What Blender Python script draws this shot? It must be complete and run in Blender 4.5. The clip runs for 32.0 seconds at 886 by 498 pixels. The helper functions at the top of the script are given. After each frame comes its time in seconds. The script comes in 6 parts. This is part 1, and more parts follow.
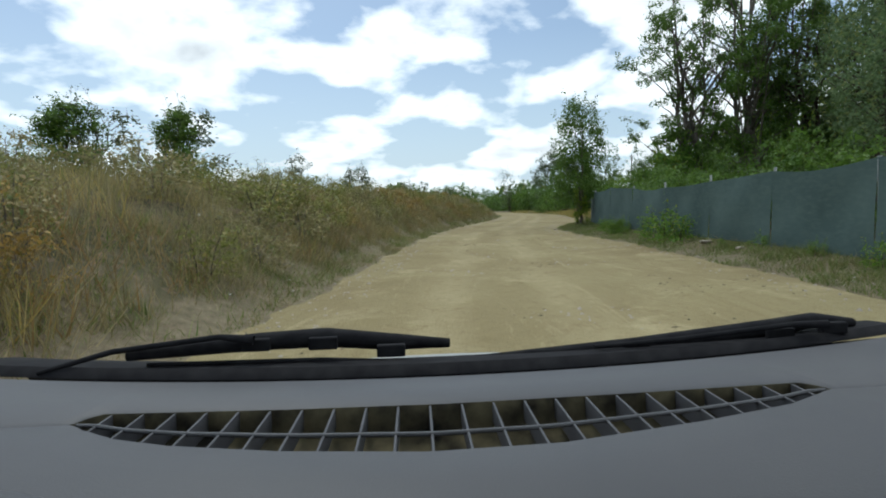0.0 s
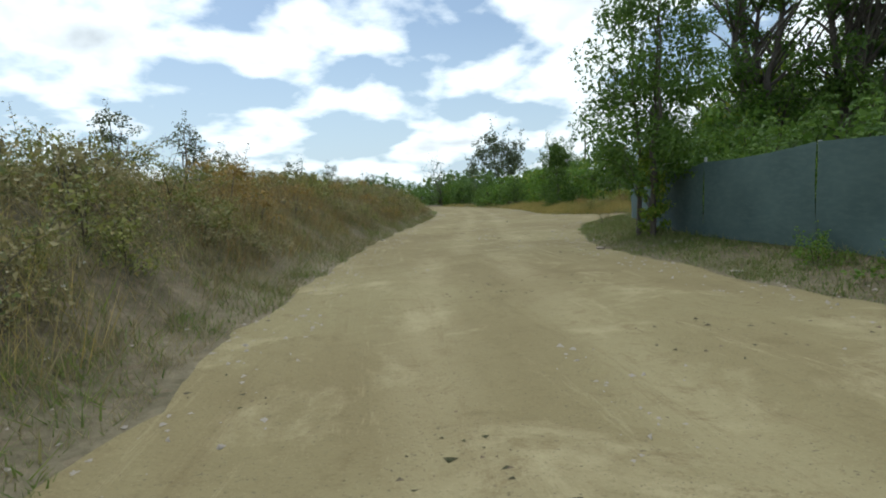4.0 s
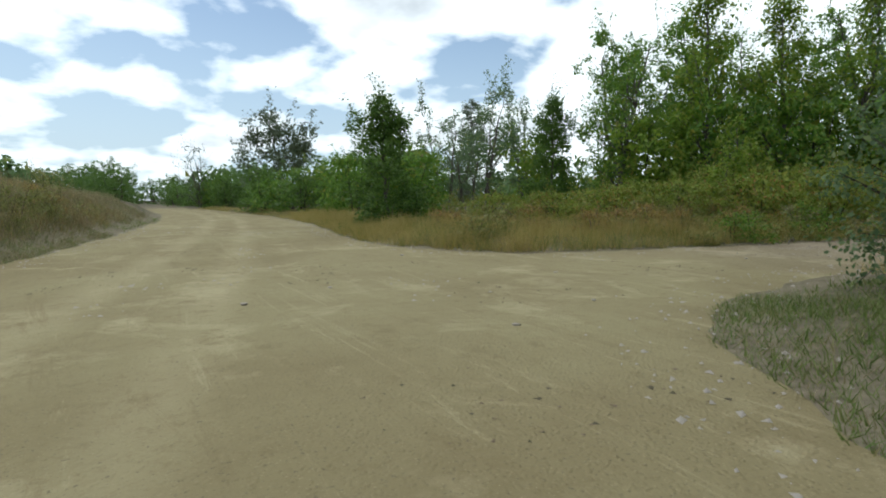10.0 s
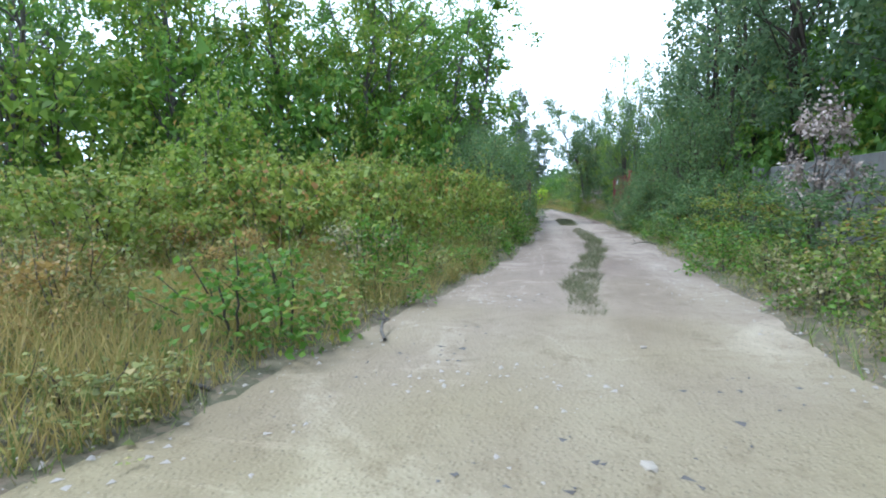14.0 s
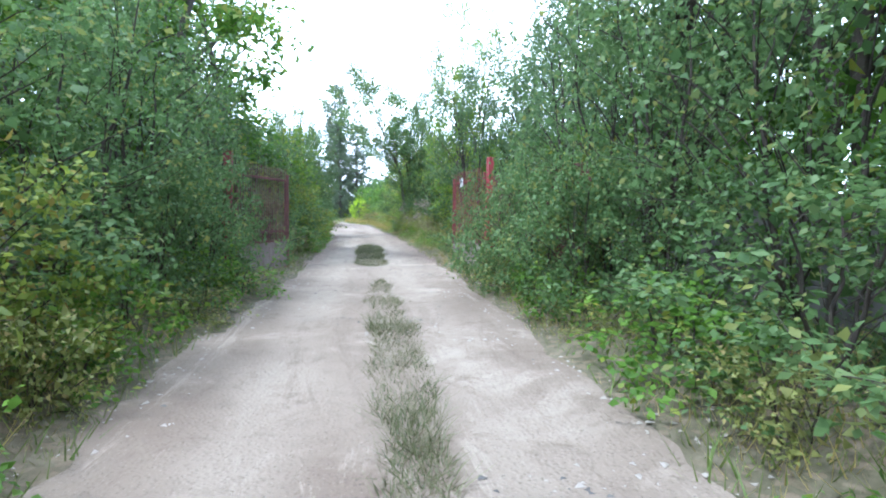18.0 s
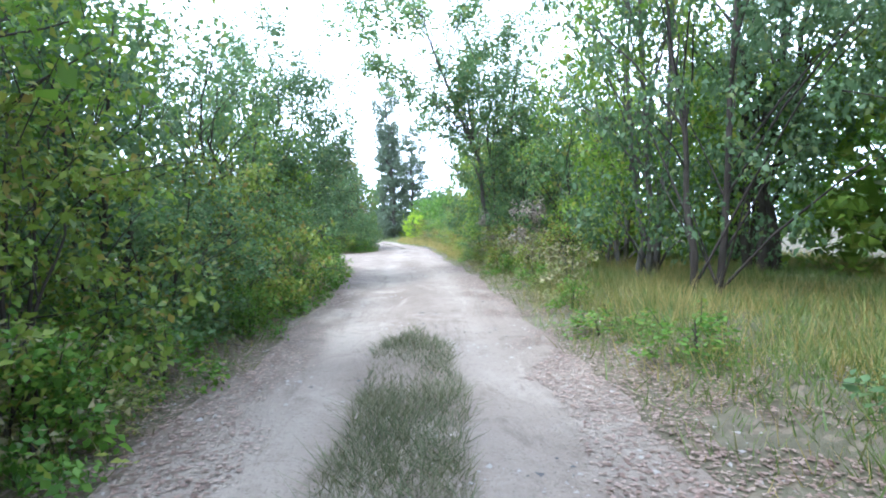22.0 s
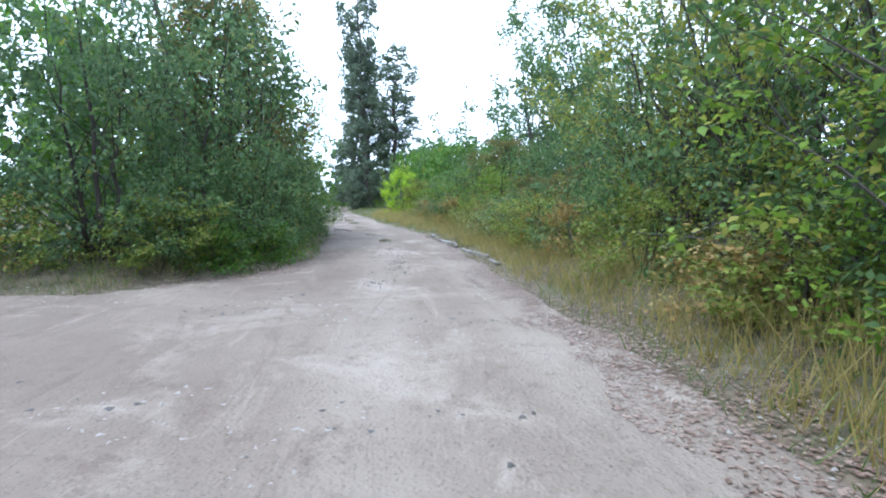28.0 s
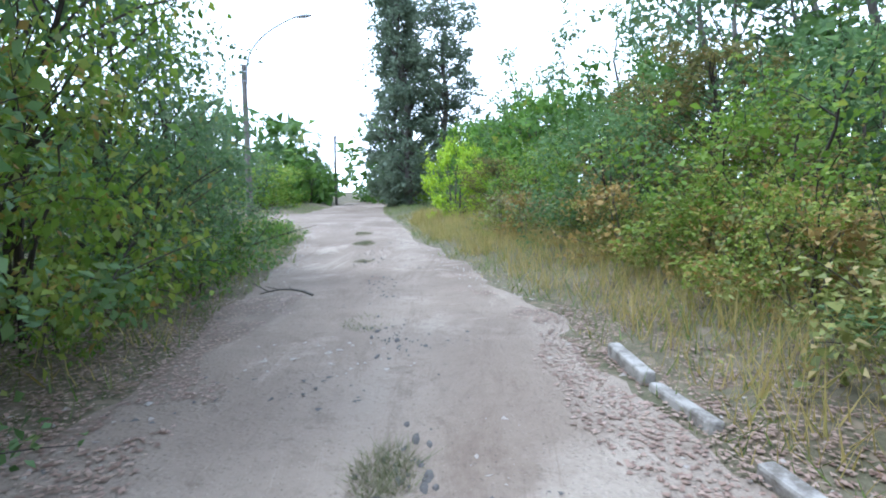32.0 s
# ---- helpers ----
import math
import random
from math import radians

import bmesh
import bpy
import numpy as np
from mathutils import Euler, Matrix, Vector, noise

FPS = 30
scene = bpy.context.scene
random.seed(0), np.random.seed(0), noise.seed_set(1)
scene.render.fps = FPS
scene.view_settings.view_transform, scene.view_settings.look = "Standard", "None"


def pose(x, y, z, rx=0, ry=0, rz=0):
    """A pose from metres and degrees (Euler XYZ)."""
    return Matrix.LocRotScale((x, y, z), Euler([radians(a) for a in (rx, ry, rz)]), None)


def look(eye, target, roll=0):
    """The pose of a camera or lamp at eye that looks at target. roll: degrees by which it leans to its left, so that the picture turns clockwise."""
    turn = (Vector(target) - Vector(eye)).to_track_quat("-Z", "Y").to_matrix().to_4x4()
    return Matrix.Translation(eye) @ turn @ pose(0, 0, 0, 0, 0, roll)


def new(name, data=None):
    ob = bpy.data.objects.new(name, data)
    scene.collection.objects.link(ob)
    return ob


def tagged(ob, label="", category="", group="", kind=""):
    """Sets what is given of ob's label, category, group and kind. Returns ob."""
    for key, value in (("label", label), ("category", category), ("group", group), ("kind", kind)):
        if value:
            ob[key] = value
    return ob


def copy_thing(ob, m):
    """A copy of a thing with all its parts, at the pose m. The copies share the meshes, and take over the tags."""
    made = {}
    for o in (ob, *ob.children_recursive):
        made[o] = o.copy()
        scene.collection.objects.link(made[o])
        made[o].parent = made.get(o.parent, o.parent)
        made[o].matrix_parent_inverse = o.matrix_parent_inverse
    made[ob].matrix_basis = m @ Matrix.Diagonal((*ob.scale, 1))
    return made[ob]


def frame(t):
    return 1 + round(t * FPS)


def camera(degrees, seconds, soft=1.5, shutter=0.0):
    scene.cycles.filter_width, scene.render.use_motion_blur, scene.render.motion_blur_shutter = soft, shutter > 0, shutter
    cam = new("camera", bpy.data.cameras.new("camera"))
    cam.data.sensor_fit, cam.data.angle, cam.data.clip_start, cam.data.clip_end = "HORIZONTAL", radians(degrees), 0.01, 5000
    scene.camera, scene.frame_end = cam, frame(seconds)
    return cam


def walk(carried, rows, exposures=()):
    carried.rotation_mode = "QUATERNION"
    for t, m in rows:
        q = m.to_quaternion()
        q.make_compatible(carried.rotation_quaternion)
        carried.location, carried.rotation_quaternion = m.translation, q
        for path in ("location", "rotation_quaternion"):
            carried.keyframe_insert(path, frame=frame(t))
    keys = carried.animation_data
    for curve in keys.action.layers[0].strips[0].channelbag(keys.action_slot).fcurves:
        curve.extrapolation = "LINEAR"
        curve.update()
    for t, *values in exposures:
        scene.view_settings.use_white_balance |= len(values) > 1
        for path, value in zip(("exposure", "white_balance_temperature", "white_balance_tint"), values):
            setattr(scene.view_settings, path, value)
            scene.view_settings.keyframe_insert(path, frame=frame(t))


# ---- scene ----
cam = camera(78.8, 32.0, soft=1.95)
PATH = [
    (0.0, pose(-0.00, -0.00, 1.31, 85.74, 1.77, -0.00)),
    (0.5, pose(-0.04, 2.05, 1.33, 85.07, -0.11, -1.68)),
    (1.0, pose(-0.07, 4.08, 1.28, 85.51, 0.67, -2.90)),
    (1.5, pose(-0.04, 6.20, 1.32, 84.89, 0.85, -4.06)),
    (2.0, pose(0.01, 8.39, 1.34, 85.82, 2.28, -4.54)),
    (2.5, pose(0.10, 10.60, 1.35, 86.07, 2.33, -5.17)),
    (3.0, pose(0.21, 12.88, 1.38, 85.14, 2.44, -5.76)),
    (3.5, pose(0.36, 15.02, 1.40, 85.01, 2.24, -6.73)),
    (5.5, pose(1.09, 22.14, 1.31, 83.67, 3.83, -13.35)),
    (6.0, pose(1.56, 24.31, 1.37, 86.56, 2.61, -15.04)),
    (6.5, pose(2.07, 26.26, 1.38, 85.82, 2.02, -16.80)),
    (7.0, pose(2.62, 28.29, 1.37, 84.85, 0.60, -18.47)),
    (7.5, pose(3.22, 30.15, 1.34, 84.43, -0.82, -20.15)),
    (8.0, pose(3.84, 31.87, 1.36, 85.14, 0.29, -21.78)),
    (8.5, pose(4.47, 33.37, 1.32, 86.25, 0.42, -23.56)),
    (9.0, pose(5.20, 35.09, 1.37, 85.88, 1.66, -25.18)),
    (9.5, pose(6.00, 36.80, 1.33, 84.95, 0.82, -27.28)),
    (10.0, pose(6.84, 38.35, 1.33, 84.64, 0.33, -29.88)),
    (10.5, pose(7.80, 39.79, 1.35, 85.14, 0.79, -33.21)),
    (11.0, pose(8.88, 41.09, 1.38, 84.49, 0.75, -37.95)),
    (11.5, pose(10.08, 42.22, 1.35, 83.58, 1.27, -44.52)),
    (12.0, pose(11.36, 43.15, 1.35, 83.08, 0.81, -51.17)),
    (12.5, pose(12.81, 43.94, 1.33, 83.34, -0.28, -58.47)),
    (13.0, pose(14.27, 44.45, 1.31, 84.51, 0.97, -65.80)),
    (13.5, pose(15.88, 44.82, 1.31, 84.66, 0.55, -73.35)),
    (14.0, pose(17.43, 44.96, 1.36, 84.95, 0.99, -80.20)),
    (14.5, pose(19.12, 44.97, 1.37, 85.29, -0.59, -86.97)),
    (15.0, pose(20.69, 44.80, 1.38, 85.60, 0.42, -92.33)),
    (15.5, pose(22.37, 44.55, 1.39, 84.75, 0.72, -96.52)),
    (17.5, pose(30.29, 43.65, 1.34, 85.14, -2.66, -98.94)),
    (18.0, pose(31.93, 43.48, 1.38, 86.22, -0.80, -98.38)),
    (18.5, pose(33.68, 43.36, 1.39, 85.64, -1.74, -97.75)),
    (19.0, pose(35.44, 43.22, 1.35, 83.98, 0.01, -96.74)),
    (19.5, pose(37.35, 43.17, 1.32, 83.85, -0.63, -95.62)),
    (20.0, pose(39.20, 43.12, 1.34, 85.30, 0.29, -94.57)),
    (20.5, pose(41.16, 43.12, 1.35, 86.28, 0.01, -93.66)),
    (21.0, pose(43.07, 43.09, 1.32, 84.01, 0.33, -92.96)),
    (21.5, pose(45.17, 43.08, 1.30, 83.98, 0.46, -92.43)),
    (22.0, pose(47.28, 43.11, 1.38, 87.92, 0.85, -92.06)),
    (22.5, pose(49.32, 43.16, 1.37, 87.30, 1.78, -91.76)),
    (23.0, pose(51.25, 43.21, 1.37, 84.08, 1.29, -91.71)),
    (23.5, pose(53.12, 43.26, 1.24, 82.10, 0.99, -91.44)),
    (24.0, pose(54.98, 43.34, 1.23, 83.07, 1.73, -91.10)),
    (24.5, pose(56.93, 43.45, 1.17, 84.92, 0.98, -90.78)),
    (25.0, pose(58.80, 43.55, 1.15, 85.90, 1.47, -90.55)),
    (25.5, pose(60.66, 43.65, 1.20, 85.70, 0.52, -90.57)),
    (27.5, pose(68.70, 44.30, 1.37, 84.78, 0.10, -94.05)),
    (28.0, pose(70.52, 44.27, 1.35, 84.59, -0.50, -94.72)),
    (28.5, pose(72.27, 44.23, 1.33, 84.45, -0.48, -94.95)),
    (29.0, pose(74.01, 44.21, 1.36, 84.52, -0.62, -94.73)),
    (29.5, pose(75.83, 44.20, 1.37, 84.09, -0.58, -94.16)),
    (30.0, pose(77.67, 44.21, 1.35, 84.30, -0.16, -93.41)),
    (30.5, pose(79.59, 44.22, 1.32, 83.90, 0.17, -92.52)),
    (31.0, pose(81.39, 44.24, 1.33, 84.03, 0.05, -91.54)),
    (31.5, pose(83.19, 44.28, 1.34, 84.03, 0.38, -90.35)),
    (32.0, pose(85.00, 44.39, 1.31, 83.85, 0.51, -89.41)),
]
walk(cam, PATH, exposures=[
    (0.0, -0.32, 6050, 2), (9.0, -0.32, 6050, 2), (11.0, -0.05, 5900, 2), (12.0, 0.45, 5600, 2), (13.0, 0.76, 5050, 4),
    (15.5, 1.32, 4980, 6), (18.0, 1.6, 5000, 6), (20.0, 1.6, 5000, 6), (21.0, 1.75, 5000, 7), (22.5, 1.8, 4950, 8), (24.0, 1.55, 4950, 8),
    (26.0, 1.3, 4950, 8), (28.0, 1.0, 4950, 7), (32.0, 1.08, 4950, 7)])

# ---- light ----
SUN_ELEV, SUN_AZ = radians(63), radians(-30)     # azimuth from +y, clockwise positive
world = bpy.data.worlds.new("sky")
scene.world = world
world.use_nodes = True
wn, wl = world.node_tree.nodes, world.node_tree.links
wn.clear()
w_out = wn.new("ShaderNodeOutputWorld")
w_bg = wn.new("ShaderNodeBackground")
w_bg.inputs["Strength"].default_value = 0.148
w_sky = wn.new("ShaderNodeTexSky")
w_sky.sky_type = "NISHITA"
w_sky.sun_disc = False
w_sky.sun_elevation, w_sky.sun_rotation = SUN_ELEV, SUN_AZ
w_sky.dust_density, w_sky.ozone_density = 1.6, 1.2
w_tc = wn.new("ShaderNodeTexCoord")
w_sep = wn.new("ShaderNodeSeparateXYZ")
wl.new(w_tc.outputs["Generated"], w_sep.inputs[0])


def wmath(op, a, b=None, c=None):
    n = wn.new("ShaderNodeMath")
    n.operation = op
    for i, v in enumerate((a, b, c)):
        if v is None:
            continue
        if isinstance(v, (int, float)):
            n.inputs[i].default_value = v
        else:
            wl.new(v, n.inputs[i])
    return n.outputs[0]


# cumulus field: the direction projected on a flat cloud deck
zc = wmath("MAXIMUM", wmath("ADD", w_sep.outputs[2], 0.3), 0.1)
cx = wmath("DIVIDE", w_sep.outputs[0], zc)
cy = wmath("DIVIDE", w_sep.outputs[1], zc)
w_cmb = wn.new("ShaderNodeCombineXYZ")
wl.new(cx, w_cmb.inputs[0])
wl.new(cy, w_cmb.inputs[1])
w_noise = wn.new("ShaderNodeTexNoise")
w_noise.inputs["Scale"].default_value = 2.3
w_noise.inputs["Detail"].default_value = 9.0
w_noise.inputs["Roughness"].default_value = 0.5
w_noise.inputs["Distortion"].default_value = 0.12
wl.new(w_cmb.outputs[0], w_noise.inputs["Vector"])
w_ramp = wn.new("ShaderNodeValToRGB")
w_ramp.color_ramp.elements[0].position, w_ramp.color_ramp.elements[1].position = 0.458, 0.56
# the cloud bank thickens towards the east
w_cov = wmath("ADD", w_noise.outputs["Fac"], wmath("MULTIPLY", wmath("MAXIMUM", wmath("SUBTRACT", w_sep.outputs[0], 0.35), 0.0), 0.4))
wl.new(w_cov, w_ramp.inputs[0])
w_shade = wn.new("ShaderNodeValToRGB")
w_shade.color_ramp.elements[0].position, w_shade.color_ramp.elements[1].position = 0.52, 0.74
w_shade.color_ramp.elements[0].color = (11.5, 11.6, 11.8, 1)
w_shade.color_ramp.elements[1].color = (5.0, 5.2, 5.6, 1)
wl.new(w_noise.outputs["Fac"], w_shade.inputs[0])
# pale haze towards the horizon
w_haze = wn.new("ShaderNodeMapRange")
w_haze.inputs["From Min"].default_value, w_haze.inputs["From Max"].default_value = 0.0, 0.30
w_haze.inputs["To Min"].default_value, w_haze.inputs["To Max"].default_value = 0.85, 0.16
wl.new(w_sep.outputs[2], w_haze.inputs["Value"])
w_mixh = wn.new("ShaderNodeMix")
w_mixh.data_type = "RGBA"
wl.new(w_haze.outputs[0], w_mixh.inputs[0])
wl.new(w_sky.outputs[0], w_mixh.inputs[6])
w_mixh.inputs[7].default_value = (5.6, 6.5, 7.5, 1)
w_mix = wn.new("ShaderNodeMix")
w_mix.data_type = "RGBA"
wl.new(w_ramp.outputs[0], w_mix.inputs[0])
wl.new(w_mixh.outputs[2], w_mix.inputs[6])
wl.new(w_shade.outputs[0], w_mix.inputs[7])
wl.new(w_mix.outputs[2], w_bg.inputs["Color"])
wl.new(w_bg.outputs[0], w_out.inputs[0])

sun = new("sun", bpy.data.lights.new("sun", "SUN"))
sun.data.energy, sun.data.angle, sun.data.color = 1.5, radians(10), (1.0, 0.95, 0.87)
to_sun = Vector((math.sin(SUN_AZ) * math.cos(SUN_ELEV), math.cos(SUN_AZ) * math.cos(SUN_ELEV), math.sin(SUN_ELEV)))
sun.matrix_world = look(to_sun * 100, (0, 0, 0))


# ---- materials ----
class Mat:
    """A small node builder."""

    def __init__(self, name, rough=0.8, spec=0.3, metal=0.0):
        self.m = bpy.data.materials.new(name)
        self.m.use_nodes = True
        self.n, self.l = self.m.node_tree.nodes, self.m.node_tree.links
        self.b = self.n["Principled BSDF"]
        self.out = self.n["Material Output"]
        self.b.inputs["Roughness"].default_value = rough
        self.b.inputs["Specular IOR Level"].default_value = spec
        self.b.inputs["Metallic"].default_value = metal
        self.tc = self.n.new("ShaderNodeTexCoord").outputs["Object"]

    def put(self, socket, v):
        if hasattr(v, "is_linked"):
            self.l.new(v, socket)
        elif isinstance(v, tuple) and len(v) == 3 and socket.type == "RGBA":
            socket.default_value = (*v, 1)
        else:
            socket.default_value = v

    def noise(self, scale, detail=4, rough=0.55, vec=None, dist=0.0):
        t = self.n.new("ShaderNodeTexNoise")
        self.l.new(vec or self.tc, t.inputs["Vector"])
        for k, v in (("Scale", scale), ("Detail", detail), ("Roughness", rough), ("Distortion", dist)):
            t.inputs[k].default_value = v
        return t.outputs["Fac"]

    def voronoi(self, scale, out="Distance", vec=None):
        t = self.n.new("ShaderNodeTexVoronoi")
        self.l.new(vec or self.tc, t.inputs["Vector"])
        t.inputs["Scale"].default_value = scale
        return t.outputs[out]

    def scaled(self, x, y, z):
        t = self.n.new("ShaderNodeMapping")
        self.l.new(self.tc, t.inputs[0])
        t.inputs["Scale"].default_value = (x, y, z)
        return t.outputs[0]

    def ramp(self, fac, *stops):
        t = self.n.new("ShaderNodeValToRGB")
        e = t.color_ramp.elements
        while len(e) < len(stops):
            e.new(0.5)
        for s, (p, c) in zip(e, stops):
            s.position, s.color = p, (*c, 1) if isinstance(c, tuple) else (c, c, c, 1)
        self.l.new(fac, t.inputs[0])
        return t.outputs[0]

    def mix(self, fac, a, b, mode="MIX"):
        t = self.n.new("ShaderNodeMix")
        t.data_type, t.blend_type = "RGBA", mode
        self.put(t.inputs[0], fac)
        self.put(t.inputs[6], a)
        self.put(t.inputs[7], b)
        return t.outputs[2]

    def math(self, op, a, b=0.0):
        t = self.n.new("ShaderNodeMath")
        t.operation = op
        self.put(t.inputs[0], a)
        self.put(t.inputs[1], b)
        return t.outputs[0]

    def island(self):
        return self.n.new("ShaderNodeNewGeometry").outputs["Random Per Island"]

    def rnd(self):
        return self.n.new("ShaderNodeObjectInfo").outputs["Random"]

    def attr(self, name):
        t = self.n.new("ShaderNodeAttribute")
        t.attribute_name = name
        return t.outputs["Fac"]

    def bump(self, height, strength=0.5, dist=0.02):
        t = self.n.new("ShaderNodeBump")
        t.inputs["Strength"].default_value, t.inputs["Distance"].default_value = strength, dist
        self.l.new(height, t.inputs["Height"])
        self.l.new(t.outputs[0], self.b.inputs["Normal"])

    def color(self, c):
        self.put(self.b.inputs["Base Color"], c)
        return self


def leaf_mat(name, dark, mid, light, spot=None, spot_at=0.93, glow=0.35):
    """Leaves: every blade its own green, some light through the blade."""
    m = Mat(name, 0.5, 0.3)
    c = m.ramp(m.island(), (0.0, dark), (0.45, mid), (0.85, light), (spot_at, spot or light), (1.0, spot or light))
    c = m.mix(m.math("MULTIPLY", m.rnd(), 0.5), c, tuple(0.55 * a + 0.45 * b for a, b in zip(dark, mid)))
    big = m.noise(0.9, 3)
    c = m.mix(m.ramp(big, (0.4, 0.0), (0.65, 0.35)), c, light)
    m.color(c)
    tr = m.n.new("ShaderNodeBsdfTranslucent")
    m.l.new(c, tr.inputs[0])
    mx = m.n.new("ShaderNodeMixShader")
    mx.inputs[0].default_value = glow
    m.l.new(m.b.outputs[0], mx.inputs[1])
    m.l.new(tr.outputs[0], mx.inputs[2])
    m.l.new(mx.outputs[0], m.out.inputs[0])
    return m.m


M_LEAF_POPLAR = leaf_mat("leaf_poplar", (0.045, 0.09, 0.015), (0.085, 0.165, 0.025), (0.16, 0.255, 0.045), glow=0.42)
M_LEAF_SHADY = leaf_mat("leaf_shady", (0.06, 0.105, 0.04), (0.11, 0.175, 0.07), (0.19, 0.265, 0.115), (0.25, 0.27, 0.07), 0.96, 0.5)
M_LEAF_DARK = leaf_mat("leaf_dark", (0.05, 0.08, 0.05), (0.085, 0.125, 0.075), (0.13, 0.18, 0.115))
M_LEAF_FRESH = leaf_mat("leaf_fresh", (0.06, 0.13, 0.016), (0.12, 0.23, 0.028), (0.22, 0.35, 0.05), (0.34, 0.32, 0.05), 0.96, 0.5)
M_LEAF_HEDGE = leaf_mat("leaf_hedge", (0.065, 0.12, 0.035), (0.12, 0.2, 0.065), (0.21, 0.3, 0.11), (0.32, 0.3, 0.07), 0.96, 0.5)
M_LEAF_BRIGHT = leaf_mat("leaf_bright", (0.085, 0.155, 0.016), (0.17, 0.275, 0.026), (0.29, 0.385, 0.05), (0.38, 0.34, 0.06), 0.94, 0.5)
M_LEAF_GOLD = leaf_mat("leaf_gold", (0.14, 0.16, 0.025), (0.26, 0.28, 0.04), (0.4, 0.4, 0.07), (0.42, 0.34, 0.07), 0.88, 0.5)
# far poplars: the haze in front of them is mixed into the leaf colour
M_LEAF_HAZE_GREY = leaf_mat("leaf_haze_grey", (0.095, 0.125, 0.075), (0.15, 0.19, 0.115), (0.22, 0.26, 0.165), glow=0.45)
M_LEAF_LIME = leaf_mat("leaf_lime", (0.22, 0.36, 0.01), (0.36, 0.52, 0.02), (0.5, 0.62, 0.03))
M_LEAF_BRAMBLE = leaf_mat("leaf_bramble", (0.06, 0.1, 0.015), (0.2, 0.27, 0.035), (0.36, 0.4, 0.07), (0.38, 0.2, 0.06), 0.9, 0.45)
M_LEAF_OLIVE = leaf_mat("leaf_olive", (0.05, 0.075, 0.035), (0.085, 0.115, 0.055), (0.13, 0.16, 0.085))
M_LEAF_DEAD = leaf_mat("leaf_dead", (0.24, 0.18, 0.14), (0.38, 0.3, 0.25), (0.5, 0.42, 0.36), glow=0.15)
M_LEAF_RUST = leaf_mat("leaf_rust", (0.2, 0.1, 0.05), (0.33, 0.17, 0.09), (0.42, 0.25, 0.15), glow=0.15)
M_LEAF_SCRUB = leaf_mat("leaf_scrub", (0.13, 0.13, 0.05), (0.26, 0.23, 0.1), (0.4, 0.34, 0.17), (0.13, 0.19, 0.06), 0.65, 0.3)
M_WEED_RUST = leaf_mat("weed_rust", (0.16, 0.11, 0.035), (0.33, 0.22, 0.06), (0.48, 0.33, 0.1), (0.2, 0.23, 0.05), 0.75, 0.35)
M_WEED_OLIVE = leaf_mat("weed_olive", (0.1, 0.12, 0.03), (0.2, 0.22, 0.055), (0.32, 0.32, 0.09), (0.4, 0.31, 0.12), 0.8, 0.35)
M_LEAF_BRONZE = leaf_mat("leaf_bronze", (0.08, 0.085, 0.025), (0.16, 0.15, 0.04), (0.26, 0.22, 0.06), (0.3, 0.16, 0.06), 0.92, 0.45)
M_LITTER = leaf_mat("leaf_litter", (0.13, 0.078, 0.055), (0.25, 0.158, 0.115), (0.4, 0.29, 0.225), glow=0.2)
M_GRASS_DRY = leaf_mat("grass_dry", (0.15, 0.13, 0.06), (0.28, 0.235, 0.11), (0.44, 0.37, 0.2), (0.1, 0.14, 0.045), 0.8, 0.3)
M_GRASS_RUST = leaf_mat("grass_rust", (0.15, 0.1, 0.04), (0.27, 0.18, 0.07), (0.4, 0.27, 0.11), (0.1, 0.12, 0.03), 0.75, 0.3)
M_GRASS_GOLD = leaf_mat("grass_gold", (0.21, 0.175, 0.04), (0.41, 0.32, 0.095), (0.58, 0.46, 0.19), (0.2, 0.26, 0.04), 0.86, 0.5)
M_GRASS_GREEN = leaf_mat("grass_green", (0.08, 0.13, 0.025), (0.15, 0.21, 0.045), (0.23, 0.27, 0.08), (0.31, 0.26, 0.12), 0.8, 0.4)

M_GRASS_STRIP = leaf_mat("grass_strip", (0.07, 0.085, 0.035), (0.14, 0.15, 0.065), (0.22, 0.21, 0.11), (0.27, 0.23, 0.14), 0.8, 0.3)


def bark_mat(name, a, b):
    m = Mat(name, 0.9, 0.15)
    v = m.scaled(9, 9, 2)
    n = m.noise(2.0, 6, 0.65, v)
    m.color(m.mix(m.ramp(m.noise(1.3, 3), (0.3, 0.0), (0.7, 0.7)), m.ramp(n, (0.3, a), (0.7, b)), tuple(0.6 * q for q in a)))
    m.bump(n, 0.8, 0.02)
    return m.m


M_BARK = bark_mat("bark_grey", (0.09, 0.075, 0.06), (0.22, 0.2, 0.17))
M_BARK_DARK = bark_mat("bark_dark", (0.045, 0.035, 0.028), (0.12, 0.1, 0.08))

m = Mat("soil", 0.95, 0.1)
c = m.mix(m.ramp(m.noise(0.35, 5), (0.35, 0.0), (0.65, 1.0)), (0.095, 0.08, 0.05), (0.06, 0.068, 0.032))
c = m.mix(m.ramp(m.noise(3.0, 6, 0.7), (0.45, 0.0), (0.65, 0.8)), c, (0.15, 0.125, 0.085))
c = m.mix(m.ramp(m.voronoi(13, "Color"), (0.62, 0.0), (0.75, 0.55)), c, (0.24, 0.17, 0.12))
c = m.mix(m.ramp(m.noise(26, 3), (0.5, 0.0), (0.75, 0.5)), c, (0.06, 0.05, 0.03))
dust = m.math("MULTIPLY", m.attr("dust"), m.ramp(m.noise(1.1, 6, 0.7), (0.35, 0.35), (0.6, 1.0)))
c = m.mix(dust, c, m.ramp(m.noise(6, 7, 0.75), (0.35, (0.15, 0.125, 0.08)), (0.65, (0.27, 0.23, 0.155))))
